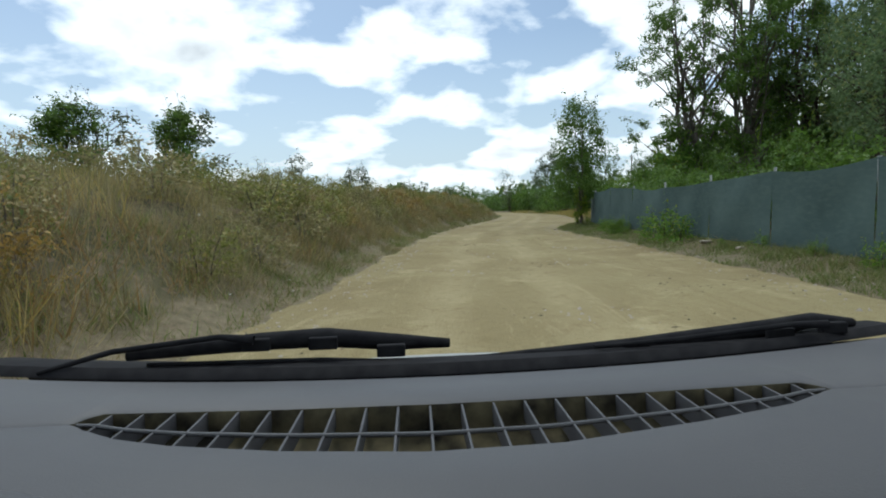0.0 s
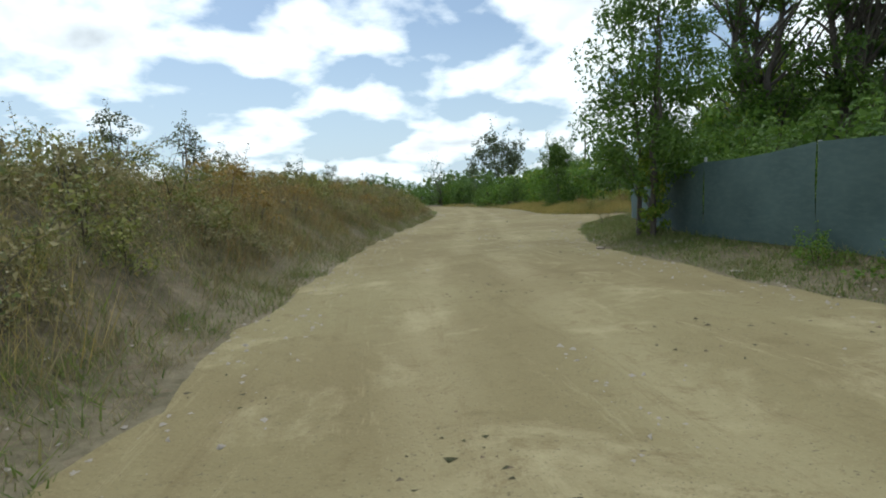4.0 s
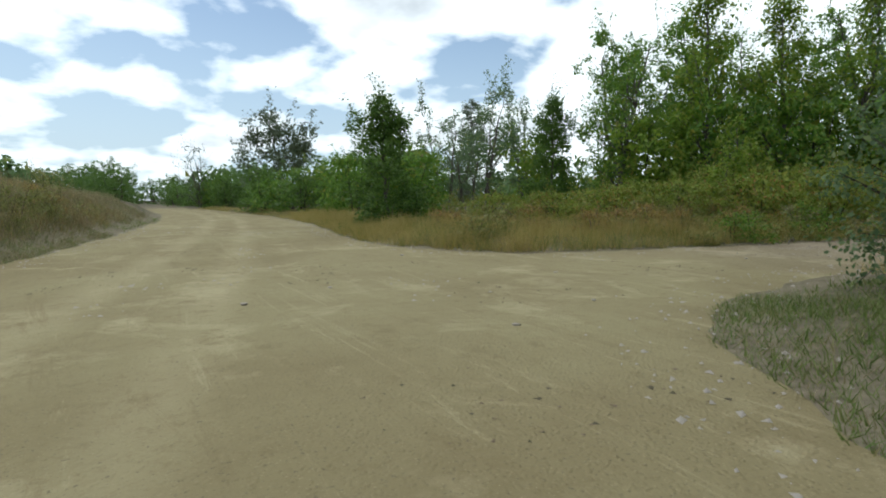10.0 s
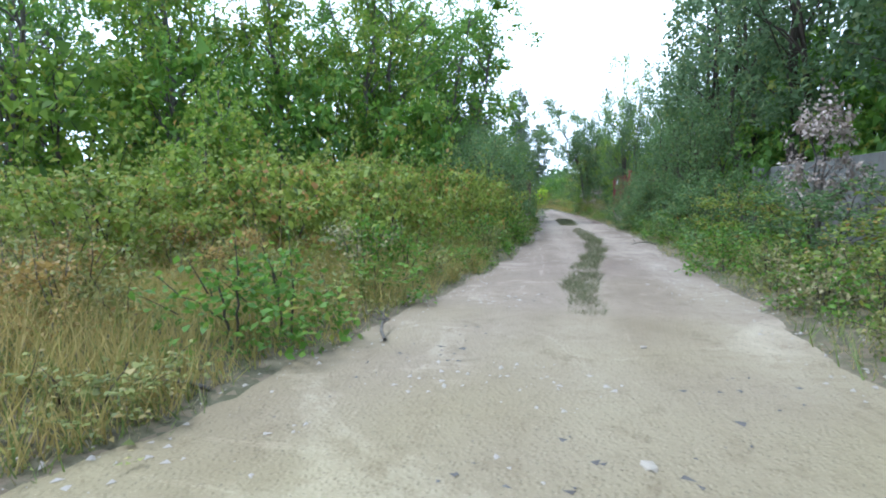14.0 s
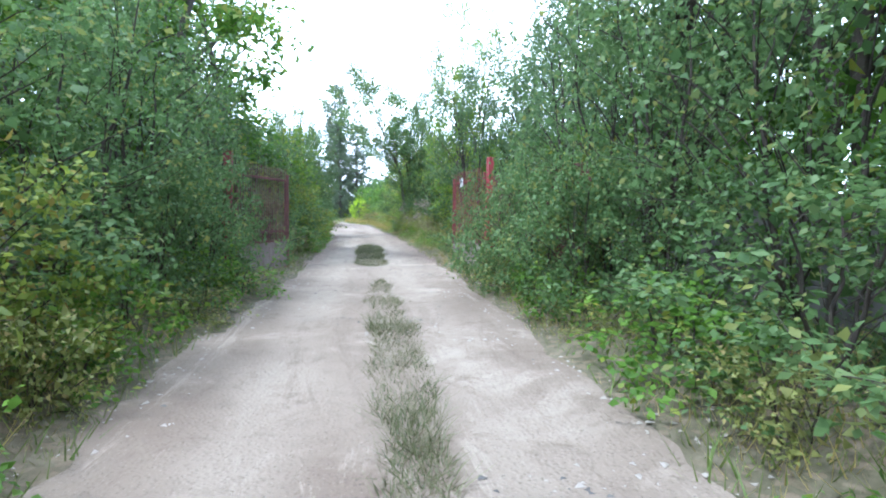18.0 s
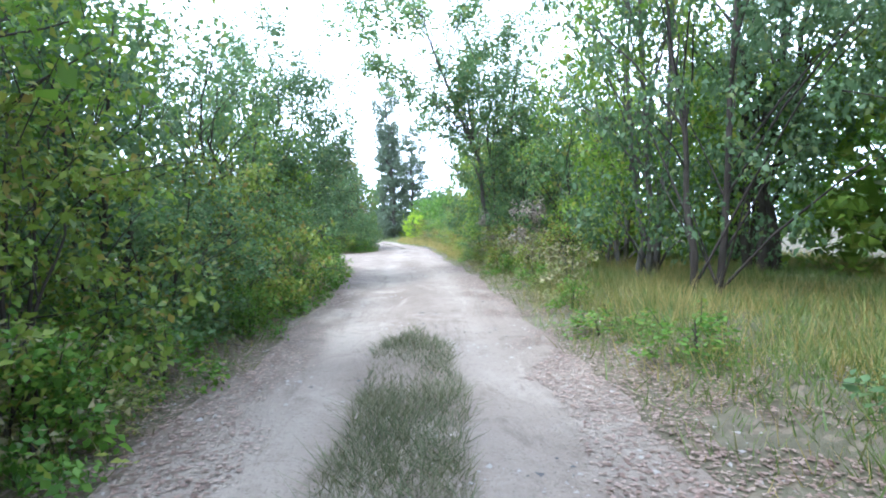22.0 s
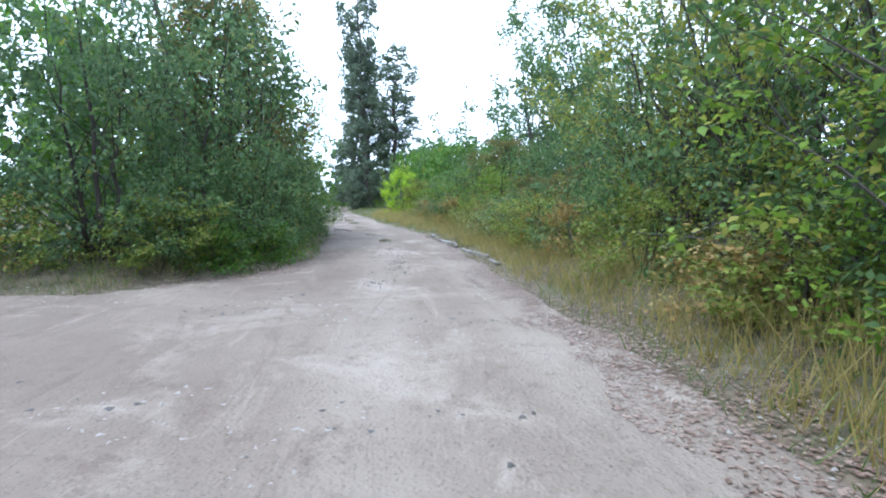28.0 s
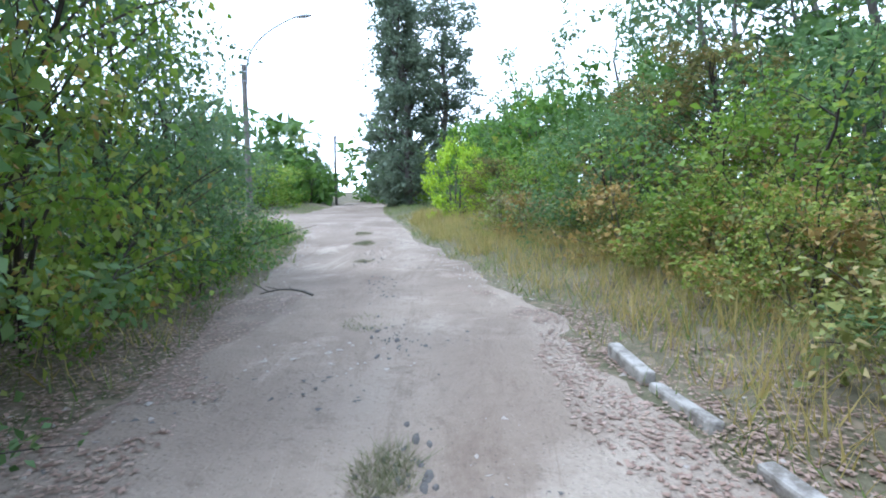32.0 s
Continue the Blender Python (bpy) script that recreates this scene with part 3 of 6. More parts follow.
# ---- ground and roads ----
gx = np.concatenate([[-1400, -700, -350, -180, -100, -65, -45], np.arange(-34, 135.01, 0.75), [145, 160, 185, 220, 300, 450, 800, 1500]])
gy = np.concatenate([[-1400, -700, -300, -120, -60, -35], np.arange(-22, 100.01, 0.75), [106, 114, 124, 138, 155, 180, 220, 300, 450, 800, 1500]])
X, Y = np.meshgrid(gx, gy, indexing="ij")
Dg = road_dist(X.ravel(), Y.ravel())
Zg = height(X.ravel(), Y.ravel(), Dg)
DUST = smooth01((Dg + 1.9) / 1.6) * np.where(X.ravel() < 18, 1.0, 0.45)
nx, ny = len(gx), len(gy)
ii = (np.arange(nx - 1)[:, None] * ny + np.arange(ny - 1)[None, :]).ravel()
quads = np.stack([ii, ii + ny, ii + ny + 1, ii + 1], -1)
ground = new("ground", mesh_np("ground", np.c_[X.ravel(), Y.ravel(), Zg], quads, M_SOIL, True, {"dust": DUST}))
tagged(ground, "dry weedy earth with low banks beside the tracks", "ground", kind="structure")


def road_height(x, y, d):
    """Surface of the roads, with the worn wheel lines, and how worn it is."""
    across = y - (43.35 + 0.9 * smooth01((28 - x) / 12) + 0.022 * np.maximum(x - 60, 0) + 0.02 * np.maximum(x - 85, 0))
    mid = x - np.interp(y, [p[1] for p in MAIN_LEFT], [p[0] for p in MAIN_LEFT]) - 3.9
    lane = np.where((x > 19), np.abs(np.abs(across) - 0.78), np.abs(np.abs(mid + 0.9 * (y < 30)) - 0.85))
    track = np.clip(1 - (lane / 0.45) ** 2, 0, 1) * (0.6 + 0.4 * wave(x, y, 0.7, 1.0)) * smooth01(np.abs(x - 19) / 6)
    return np.where(d > 0, 0.03 * wave(x, y, 0.4, 1.0) * smooth01(d / 1.0) + 0.012 * wave(x, y, 1.6, 0.5) + 0.004 * wave(x, y, 3.1, 2.5) - 0.025 * track, 0.12 * d), track


def road_sheet(name, x0, x1, y0, y1, step, material, label, keep):
    gx, gy = np.arange(x0, x1 + 1e-6, step), np.arange(y0, y1 + 1e-6, step)
    X, Y = np.meshgrid(gx, gy, indexing="ij")
    x, y = X.ravel(), Y.ravel()
    d = road_dist(x, y)
    ny = len(gy)
    ii = (np.arange(len(gx) - 1)[:, None] * ny + np.arange(ny - 1)[None, :]).ravel()
    q = np.stack([ii, ii + ny, ii + ny + 1, ii + 1], -1)
    xm, ym = x[q].mean(1), y[q].mean(1)
    q = q[(d[q].max(1) > -0.7) & keep(xm, ym)]
    z, track = road_height(x, y, d)
    pale = smooth01((x - 14) / 15 + 0.12 * wave(x, y, 0.7, 3.0))
    used = np.unique(q)
    remap = np.full(len(x), -1)
    remap[used] = np.arange(len(used))
    ob = new(name, mesh_np(name, np.c_[x, y, z][used], remap[q], material, True, {"track": track[used], "pale": pale[used]}))
    return tagged(ob, label, "road", kind="structure")


road_sheet("road_main", -5, 21, -20, 135, 0.3, M_ROAD, "wide unpaved road of tan packed earth and gravel", lambda x, y: x < 18.9)
road_sheet("road_track", 18.7, 150, 38, 80, 0.3, M_ROAD, "narrow pale dusty track with two worn wheel lines", lambda x, y: x > 18.7)

# ---- plants: kinds ----
KINDS = {
    "lone": ("poplar_tree", lambda: tree_mesh(11, 6.8, 2.1, 0.22, "egg", 15500, 0.115, 190, 0.07, 0.44, trunks=3, shoots=90, limbs=0.07, inner=0.15, lump=0.3), M_BARK, M_LEAF_POPLAR,
             "young poplar tree with slender stems and green leaves", "tree", "", 6.8, 4.2, "trunk"),
    "young": ("young_tree", lambda: tree_mesh(12, 5.5, 1.7, 0.0, "egg", 13000, 0.12, 170, 0.07, 0.4, shoots=90, inner=0.2, limbs=0.2, lump=0.42), M_BARK, M_LEAF_POPLAR,
              "young poplar tree with dark glossy leaves", "tree", "young trees", 5.5, 3.2, "trunk"),
    "tall": ("tall_tree", lambda: tree_mesh(13, 13.0, 3.0, 0.22, "open", 5600, 0.23, 95, 0.2, 0.72, trunks=2, inner=0.25, shoots=30, limbs=0.7, lump=0.4, simple=True), M_BARK, M_LEAF_FRESH,
             "tall poplar tree with an open green crown", "tree", "tall trees", 13.0, 6.6, "trunk"),
    "tallb": ("tall_tree", lambda: tree_mesh(14, 12.0, 1.7, 0.12, "column", 5600, 0.22, 90, 0.15, 0.58, inner=0.2, shoots=40, limbs=0.5, lump=0.4, simple=True), M_BARK, M_LEAF_FRESH,
              "tall slender poplar tree with green leaves", "tree", "tall trees", 12.0, 4.0, "trunk"),
    "tallc": ("tall_tree", lambda: tree_mesh(17, 12.0, 2.4, 0.15, "cone", 5600, 0.22, 90, 0.15, 0.62, inner=0.2, shoots=40, limbs=0.5, lump=0.4, simple=True), M_BARK, M_LEAF_BRIGHT,
              "tall light green poplar tree with a loose crown", "tree", "tall trees", 12.0, 5.2, "trunk"),
    "lean": ("leaning_tree", lambda: tree_mesh(15, 11.0, 2.2, 0.38, "round", 15000, 0.12, 150, 0.075, 0.45, lean=-0.3, limbs=0.4, lump=0.5, shoots=70), M_BARK, M_LEAF_HEDGE,
             "leaning tree with a thin dark trunk and sparse leaves", "tree", "leaning trees", 11.0, 6.0, "trunk"),
    "lombardy": ("lombardy_poplar", lambda: tree_mesh(16, 22.0, 2.1, 0.02, "column", 15000, 0.3, 260, 0.3, 0.6, inner=0.2, shoots=80, limbs=0.3, lump=0.17, simple=True), M_BARK, M_LEAF_HAZE_GREY,
                 "columnar poplar tree with grey-green leaves, paled as by haze", "tree", "columnar poplars", 22.0, 5.0, "trunk"),
    "shrub": ("shrub", lambda: tree_mesh(21, 5.0, 1.9, 0.0, "shrub", 6400, 0.092, 170, 0.05, 0.4, trunks=3, inner=0.5, shoots=60, limbs=0.2, core=3), M_BARK_DARK, M_LEAF_HEDGE,
              "dense green roadside shrub", "shrub", "roadside shrubs", 5.0, 4.4, "stem"),
    "bush": ("shrub", lambda: tree_mesh(21, 3.6, 1.8, 0.0, "shrub", 5200, 0.1, 130, 0.05, 0.4, trunks=3, inner=0.5, shoots=50, limbs=0.2, core=3), M_BARK_DARK, M_LEAF_HEDGE,
              "dense green roadside shrub", "shrub", "roadside shrubs", 3.6, 4.2, "stem"),
    "shrubb": ("shrub", lambda: tree_mesh(22, 5.0, 1.9, 0.0, "shrub", 6400, 0.092, 170, 0.05, 0.44, trunks=4, inner=0.45, shoots=60, limbs=0.2, core=3), M_BARK_DARK, M_LEAF_BRIGHT,
               "leafy light green roadside shrub", "shrub", "roadside shrubs", 5.0, 4.4, "stem"),
    "bushb": ("shrub", lambda: tree_mesh(22, 3.4, 1.8, 0.0, "shrub", 5200, 0.1, 120, 0.05, 0.44, trunks=4, inner=0.45, shoots=50, limbs=0.2, core=3), M_BARK_DARK, M_LEAF_BRIGHT,
               "leafy light green roadside shrub", "shrub", "roadside shrubs", 3.4, 4.2, "stem"),
    "shrubd": ("shrub", lambda: tree_mesh(23, 5.0, 1.9, 0.0, "shrub", 6400, 0.092, 170, 0.06, 0.42, trunks=3, inner=0.5, shoots=60, limbs=0.2, core=3), M_BARK_DARK, M_LEAF_SHADY,
               "dense dark green roadside shrub", "shrub", "roadside shrubs", 5.0, 4.4, "stem"),
    "bushd": ("shrub", lambda: tree_mesh(23, 4.2, 1.8, 0.0, "shrub", 5200, 0.1, 140, 0.06, 0.42, trunks=3, inner=0.5, shoots=50, limbs=0.2, core=3), M_BARK_DARK, M_LEAF_SHADY,
               "dense dark green roadside shrub", "shrub", "roadside shrubs", 4.2, 4.2, "stem"),
    "thicket": ("thicket_shrub", lambda: tree_mesh(34, 4.0, 2.0, 0.0, "shrub", 2200, 0.22, 70, 0.06, 0.5, trunks=3, inner=0.5, simple=True, shoots=14, limbs=0.12, core=4), M_BARK_DARK, M_LEAF_FRESH,
                "green shrub standing back in the thicket", "shrub", "thicket shrubs", 4.0, 4.6, "stem"),
    "thicketb": ("thicket_shrub", lambda: tree_mesh(35, 4.4, 1.9, 0.0, "round", 2200, 0.22, 70, 0.06, 0.5, trunks=3, inner=0.4, simple=True, shoots=14, limbs=0.12, core=4), M_BARK_DARK, M_LEAF_BRIGHT,
                 "light green shrub standing back in the thicket", "shrub", "thicket shrubs", 4.4, 4.4, "stem"),
    "bramble": ("bramble_thicket", lambda: tree_mesh(24, 1.7, 2.1, 0.0, "shrub", 7000, 0.105, 150, 0.025, 0.3, trunks=5, inner=0.5, shoots=40, limbs=0.15, core=4), M_BARK_DARK, M_LEAF_BRAMBLE,
                "low bramble thicket with green and yellowing leaves", "bramble", "brambles", 1.7, 4.6, "stem"),
    "briar": ("bramble_bush", lambda: tree_mesh(44, 2.3, 1.2, 0.0, "shrub", 4200, 0.08, 100, 0.016, 0.25, trunks=4, inner=0.45, shoots=45, limbs=0.12, lump=0.4), M_BARK_DARK, M_LEAF_HEDGE,
              "leafy green bramble bush hanging over the verge", "bramble", "bramble bushes", 2.3, 2.6, "stem"),
    "briarb": ("bramble_bush", lambda: tree_mesh(45, 2.2, 1.2, 0.0, "shrub", 4000, 0.08, 95, 0.016, 0.24, trunks=4, inner=0.45, shoots=50, limbs=0.12, lump=0.45), M_BARK_DARK, M_LEAF_BRAMBLE,
               "yellow-green bramble bush with withered leaves on the verge", "bramble", "bramble bushes", 2.2, 2.6, "stem"),
    "edge": ("small_tree", lambda: tree_mesh(47, 6.5, 2.1, 0.1, "round", 12500, 0.1, 150, 0.06, 0.42, trunks=2, inner=0.3, shoots=70, limbs=0.2, lump=0.4), M_BARK_DARK, M_LEAF_SHADY,
             "small dark tree with drooping leafy branches", "tree", "small trees", 6.5, 4.8, "trunk"),
    "edgeb": ("small_tree", lambda: tree_mesh(48, 8.0, 2.1, 0.08, "round", 11000, 0.1, 150, 0.07, 0.42, trunks=3, inner=0.2, shoots=70, limbs=0.3, lump=0.4), M_BARK, M_LEAF_BRIGHT,
              "slender tree with light yellow-green leaves", "tree", "small trees", 8.0, 4.8, "trunk"),
    "gold": ("yellowing_tree", lambda: tree_mesh(46, 7.0, 2.4, 0.08, "round", 8000, 0.085, 110, 0.08, 0.42, trunks=4, inner=0.3, shoots=70, limbs=0.6, lump=0.5), M_BARK, M_LEAF_GOLD,
             "slender tree with thin yellowing leaves", "tree", "yellowing trees", 7.0, 5.2, "trunk"),
    "lime": ("lime_green_sapling", lambda: tree_mesh(25, 2.6, 1.15, 0.02, "round", 6000, 0.1, 80, 0.05, 0.3, trunks=3, shoots=40), M_BARK, M_LEAF_LIME,
             "bright yellow-green sapling beside the track", "sapling", "", 2.6, 2.7, "stem"),
    "sapling": ("sapling", lambda: tree_mesh(26, 3.2, 0.75, 0.1, "round", 2400, 0.12, 36, 0.05, 0.26, shoots=24, limbs=0.8), M_BARK, M_LEAF_BRIGHT,
                "slender light green sapling", "sapling", "saplings", 3.2, 1.7, "trunk"),
    "olive": ("silver_tree", lambda: tree_mesh(27, 10.0, 4.4, 0.08, "round", 8000, 0.34, 110, 0.2, 0.95, trunks=2, shoots=30, limbs=0.3, lump=0.3, simple=True), M_BARK, M_LEAF_OLIVE,
              "broad grey-green tree with a rounded crown", "tree", "", 10.0, 9.8, "trunk"),
    "thin": ("thin_shrub", lambda: tree_mesh(28, 2.4, 0.65, 0.05, "open", 900, 0.085, 26, 0.03, 0.22, trunks=3, shoots=20, limbs=1.0), M_BARK, M_LEAF_OLIVE,
             "thin wiry shrub on the weedy bank", "shrub", "bank shrubs", 2.4, 1.5, "stem"),
    "far": ("distant_tree", lambda: tree_mesh(29, 7.0, 2.8, 0.0, "round", 620, 0.85, 40, 0.1, 0.9, trunks=2, limbs=0.2, lump=0.35, simple=True), M_BARK, M_LEAF_POPLAR,
            "distant green tree on the skyline", "tree", "distant trees", 7.0, 6.4, "trunk"),
    "farb": ("distant_shrub", lambda: tree_mesh(30, 4.0, 2.8, 0.0, "shrub", 560, 0.75, 40, 0.07, 0.8, trunks=3, limbs=0.1, lump=0.35, simple=True), M_BARK_DARK, M_LEAF_HEDGE,
             "distant dull green thicket", "shrub", "distant thickets", 4.0, 6.2, "stem"),
    "bare": ("half_bare_tree", lambda: tree_mesh(31, 9.0, 3.4, 0.1, "open", 900, 0.22, 70, 0.12, 0.6, trunks=3, shoots=60, limbs=1.0), M_BARK, M_LEAF_OLIVE,
             "half-bare tree with thin grey branches", "tree", "", 9.0, 7.0, "trunk"),
    "dead": ("dead_shrub", lambda: tree_mesh(32, 3.0, 0.75, 0.3, "round", 1700, 0.11, 34, 0.05, 0.24, trunks=2, shoots=20, limbs=0.9), M_BARK, M_LEAF_DEAD,
             "dead shrub with dry pinkish brown leaves", "shrub", "dead shrubs", 3.0, 1.8, "stem"),
    "rust": ("dead_branch", lambda: tree_mesh(33, 2.6, 1.2, 0.15, "round", 2000, 0.11, 40, 0.05, 0.3, trunks=2, lean=0.25, shoots=20, limbs=0.9), M_BARK, M_LEAF_RUST,
             "fallen branch with rust-brown dead leaves", "branch", "", 2.6, 2.8, "stem"),
    "scrub": ("dry_scrub", lambda: tree_mesh(36, 1.1, 0.8, 0.0, "shrub", 900, 0.07, 44, 0.012, 0.2, trunks=2, simple=True, shoots=10, limbs=0.15, core=3), M_BARK, M_LEAF_SCRUB,
              "low dry straw-coloured scrub bush", "shrub", "dry scrub", 1.1, 1.8, "stem"),
    "tallm": ("tall_tree", lambda: tree_mesh(18, 13.0, 2.6, 0.26, "open", 6600, 0.2, 105, 0.13, 0.66, trunks=3, inner=0.25, shoots=30, limbs=0.3, lump=0.4, simple=True), M_BARK_DARK, M_LEAF_SHADY,
              "tall tree with dull green leaves and dark stems", "tree", "tall trees", 13.0, 5.8, "trunk"),
    "talld": ("tall_tree", lambda: tree_mesh(13, 13.0, 3.0, 0.22, "open", 3200, 0.31, 80, 0.2, 0.8, trunks=2, inner=0.25, shoots=10, limbs=0.4, lump=0.35, simple=True), M_BARK, M_LEAF_SHADY,
              "tall poplar tree with an open green crown", "tree", "tall trees", 13.0, 6.6, "trunk"),
    "bronze": ("small_tree", lambda: tree_mesh(49, 6.5, 2.1, 0.1, "round", 9500, 0.11, 130, 0.07, 0.42, trunks=2, inner=0.3, shoots=60, limbs=0.4, lump=0.4, core=3), M_BARK_DARK, M_LEAF_BRONZE,
               "small tree with bronze-brown and olive leaves", "tree", "small trees", 6.5, 4.8, "trunk"),
    "backshrub": ("thicket_shrub", lambda: tree_mesh(34, 4.0, 2.0, 0.0, "shrub", 2600, 0.18, 80, 0.06, 0.45, trunks=3, inner=0.5, simple=True, shoots=16, limbs=0.12, lump=0.4, core=4), M_BARK_DARK, M_LEAF_POPLAR,
                  "dark green shrub standing back from the road", "shrub", "thicket shrubs", 4.0, 4.6, "stem"),
    "airy": ("tall_poplar", lambda: tree_mesh(53, 17.0, 3.6, 0.2, "open", 15000, 0.2, 120, 0.24, 0.62, trunks=4, inner=0.3, shoots=60, limbs=0.9, lump=0.5, simple=True), M_BARK, M_LEAF_POPLAR,
             "tall dark poplar with several pale stems and an airy crown", "tree", "tall poplars", 17.0, 8.0, "trunk"),
    "rustweed": ("dry_scrub", lambda: tree_mesh(61, 1.2, 0.95, 0.0, "shrub", 1100, 0.065, 54, 0.01, 0.2, trunks=2, simple=True, shoots=14, limbs=0.1, lump=0.4, core=3), M_BARK, M_WEED_RUST,
              "bushy rust-brown dry weeds on the bank", "shrub", "dry scrub", 1.2, 2.2, "stem"),
    "oliveweed": ("bank_shrub", lambda: tree_mesh(62, 1.2, 0.95, 0.0, "shrub", 1100, 0.068, 54, 0.01, 0.2, trunks=2, simple=True, shoots=12, limbs=0.1, lump=0.4, core=3), M_BARK_DARK, M_WEED_OLIVE,
              "bushy olive-green weeds on the bank", "shrub", "bank weeds", 1.2, 2.2, "stem"),
    "weed": ("weed_clump", lambda: tree_mesh(37, 0.8, 0.55, 0.0, "shrub", 650, 0.075, 40, 0.008, 0.17, trunks=2, shoots=6, limbs=0.08), M_BARK_DARK, M_LEAF_FRESH,
             "leafy green weed clump", "weed", "weed clumps", 0.8, 1.3, "stem"),
}

# single trees
plant("lone", 7.5, 29.7, 6.6, 3.9, 20)
for x, y, h in ((7.5, 29.4, 2.2),):
    plant("sapling", x, y, h, 1.0)
plant("young", 15.7, 58.3, 5.1, 3.6, 40)
plant("olive", 22.9, 102.6, 11.0, 10.0)
plant("bare", 16.3, 128.0, 9.3)
plant("lombardy", 56.2, 116.0, 17.3, 6.0)
plant("lombardy", 125.5, 47.4, 22.5, 5.6, 10)
plant("lombardy", 124.0, 44.5, 15.4, 5.2, 120)
plant("lombardy", 128.5, 48.9, 17.0, 4.6, 220)
plant("lime", 104.8, 44.2, 2.7, 2.3)
plant("lean", 66.2, 40.4, 9.4, 7.0, -72)
plant("lean", 89.6, 36.6, 8.2, 5.0, -88)
for x, y, h, w in ((42.3, 46.2, 2.4, 1.8), (41.0, 46.1, 2.2, 2.0), (39.5, 46.2, 2.0, 2.0), (42.75, 41.0, 2.1, 1.5), (41.5, 40.85, 2.3, 1.9), (40.1, 40.7, 2.2, 1.9), (42.1, 40.7, 2.5, 1.6), (38.6, 40.6, 1.9, 2.0)):
    plant("briar", x, y, h, w)
plant("dead", 29.0, 39.6, 2.7, 1.4)
for x, y, h in ((62.4, 40.2, 1.9), (66.2, 40.6, 1.7)):
    plant("dead", x, y, h, 1.2)
for x, y, h, w in ((79.8, 54.6, 4.4, 4.0), (80.2, 57.6, 4.8, 4.4)):
    plant("shrubd", x, y, h, w)
for x, y, h, w in ((79.0, 50.2, 1.3, 2.0), (79.2, 52.6, 1.1, 2.0), (79.9, 48.2, 1.2, 2.0)):
    plant("briarb", x, y, h, w)
plant("rust", 72.3, 50.4, 3.9, 4.2)

# behind the net fence
for x, y, h in ((24, 35.4, 17), (27, 33.5, 17.5), (30.5, 36, 14), (24, 29, 17), (34, 36, 13.5), (38, 35.5, 12), (42, 36, 10.5), (29, 30, 16), (17.5, 21, 12)):
    plant("tall" if (x + h) % 2 < 1 else "tallb", x, y, h)
for x, y, h in ((11, 24, 3), (12, 28, 3.6), (12.5, 32, 3.8), (14, 35, 4.2), (11, 20, 2.8), (12, 15, 3.2), (14, 20, 4.4), (16, 25, 5), (17, 33, 5.2), (18, 37, 5), (13, 10, 4), (15, 5, 5)):
    plant("backshrub", x, y, h * 0.78, 4.0)
# tall poplars at the corner
for x, y, h, w in ((18.0, 38.9, 17.0, 8.0), (20.8, 36.8, 18.0, 8.0), (23.6, 37.2, 16.0, 7.5)):
    plant("airy", x, y, h, w)
# corner of the junction
plant("shrubd", 14.3, 39.5, 4.0, 3.4)
plant("shrubd", 17.2, 39.6, 6.4, 4.2)
for x, y, h, w in ((15.9, 40.7, 4.6, 3.6), (18.6, 40.4, 5.6, 4.2), (21.2, 40.0, 5.4, 4.4), (16.2, 38.0, 4.4, 4.2), (14.8, 38.6, 3.4, 3.2), (23.4, 38.4, 5.0, 4.2)):
    plant("shrubd" if x < 19 else "shrub", x, y, h, w)
# island north of the junction
for x, y, h, w in ((25.0, 58.5, 1.6, 4.4), (24.8, 54.8, 1.7, 4.4), (25.0, 51.8, 1.9, 4.2), (26.6, 49.6, 2.1, 4.2), (29.4, 48.6, 2.3, 4.0), (32.2, 47.8, 2.3, 3.8), (34.9, 47.2, 2.0, 3.4), (29, 52, 2.7, 5), (28, 56, 2.1, 5), (33, 50, 2.8, 5), (23.5, 62, 1.5, 4.4), (21.5, 66, 1.6, 4.4)):
    plant("bramble", x, y, h * 0.84, w)
plant("sapling", 26.6, 51.0, 3.0)
plant("sapling", 31.5, 53.5, 4.4)
plant("young", 26.8, 61.2, 6.4, 3.2)
for x, y, h, w in ((30.5, 58, 5.5, 5), (34, 55.5, 6, 5.2), (37, 53, 6, 5), (40.5, 51.5, 6, 5), (36, 60, 7, 6), (41, 57, 7.5, 6), (30, 66, 5, 5), (24, 72, 4.6, 5), (20.5, 77, 4.2, 5), (21, 84, 4.2, 5), (20.5, 92, 4, 5), (18.6, 63.5, 3.4, 3.6), (18.4, 69, 3.6, 4)):
    plant(("shrubb", "shrub", "shrubd")[int(x * 7 + y * 3) % 3], x, y, h, w)
for x, y, h in ((41, 70, 12.3), (38, 66, 11.5), (45, 66, 12), (34, 72, 9.5), (46, 60, 11.5), (50, 62, 12.5), (52.5, 51.2, 12.3), (43.5, 55, 11), (48, 54.5, 11.5), (30, 78, 9), (36, 84, 9), (27, 88, 8)):
    plant("tallb" if (x * 2 + y) % 3 < 1.6 else "tall", x, y, h)
# north hedge of the track up to the gate
for x, y, h, w in ((36.6, 47.0, 3.4, 3.6), (38.6, 46.8, 4.0, 3.4), (40.6, 46.8, 4.2, 3.2), (42.0, 47.6, 4.8, 3.6), (43.6, 49.0, 5.0, 4.0), (38, 50, 5, 4.6), (45.9, 47.4, 4.4, 3.4)):
    plant(("shrub", "shrubd")[int(x) % 2], x, y, h, w)
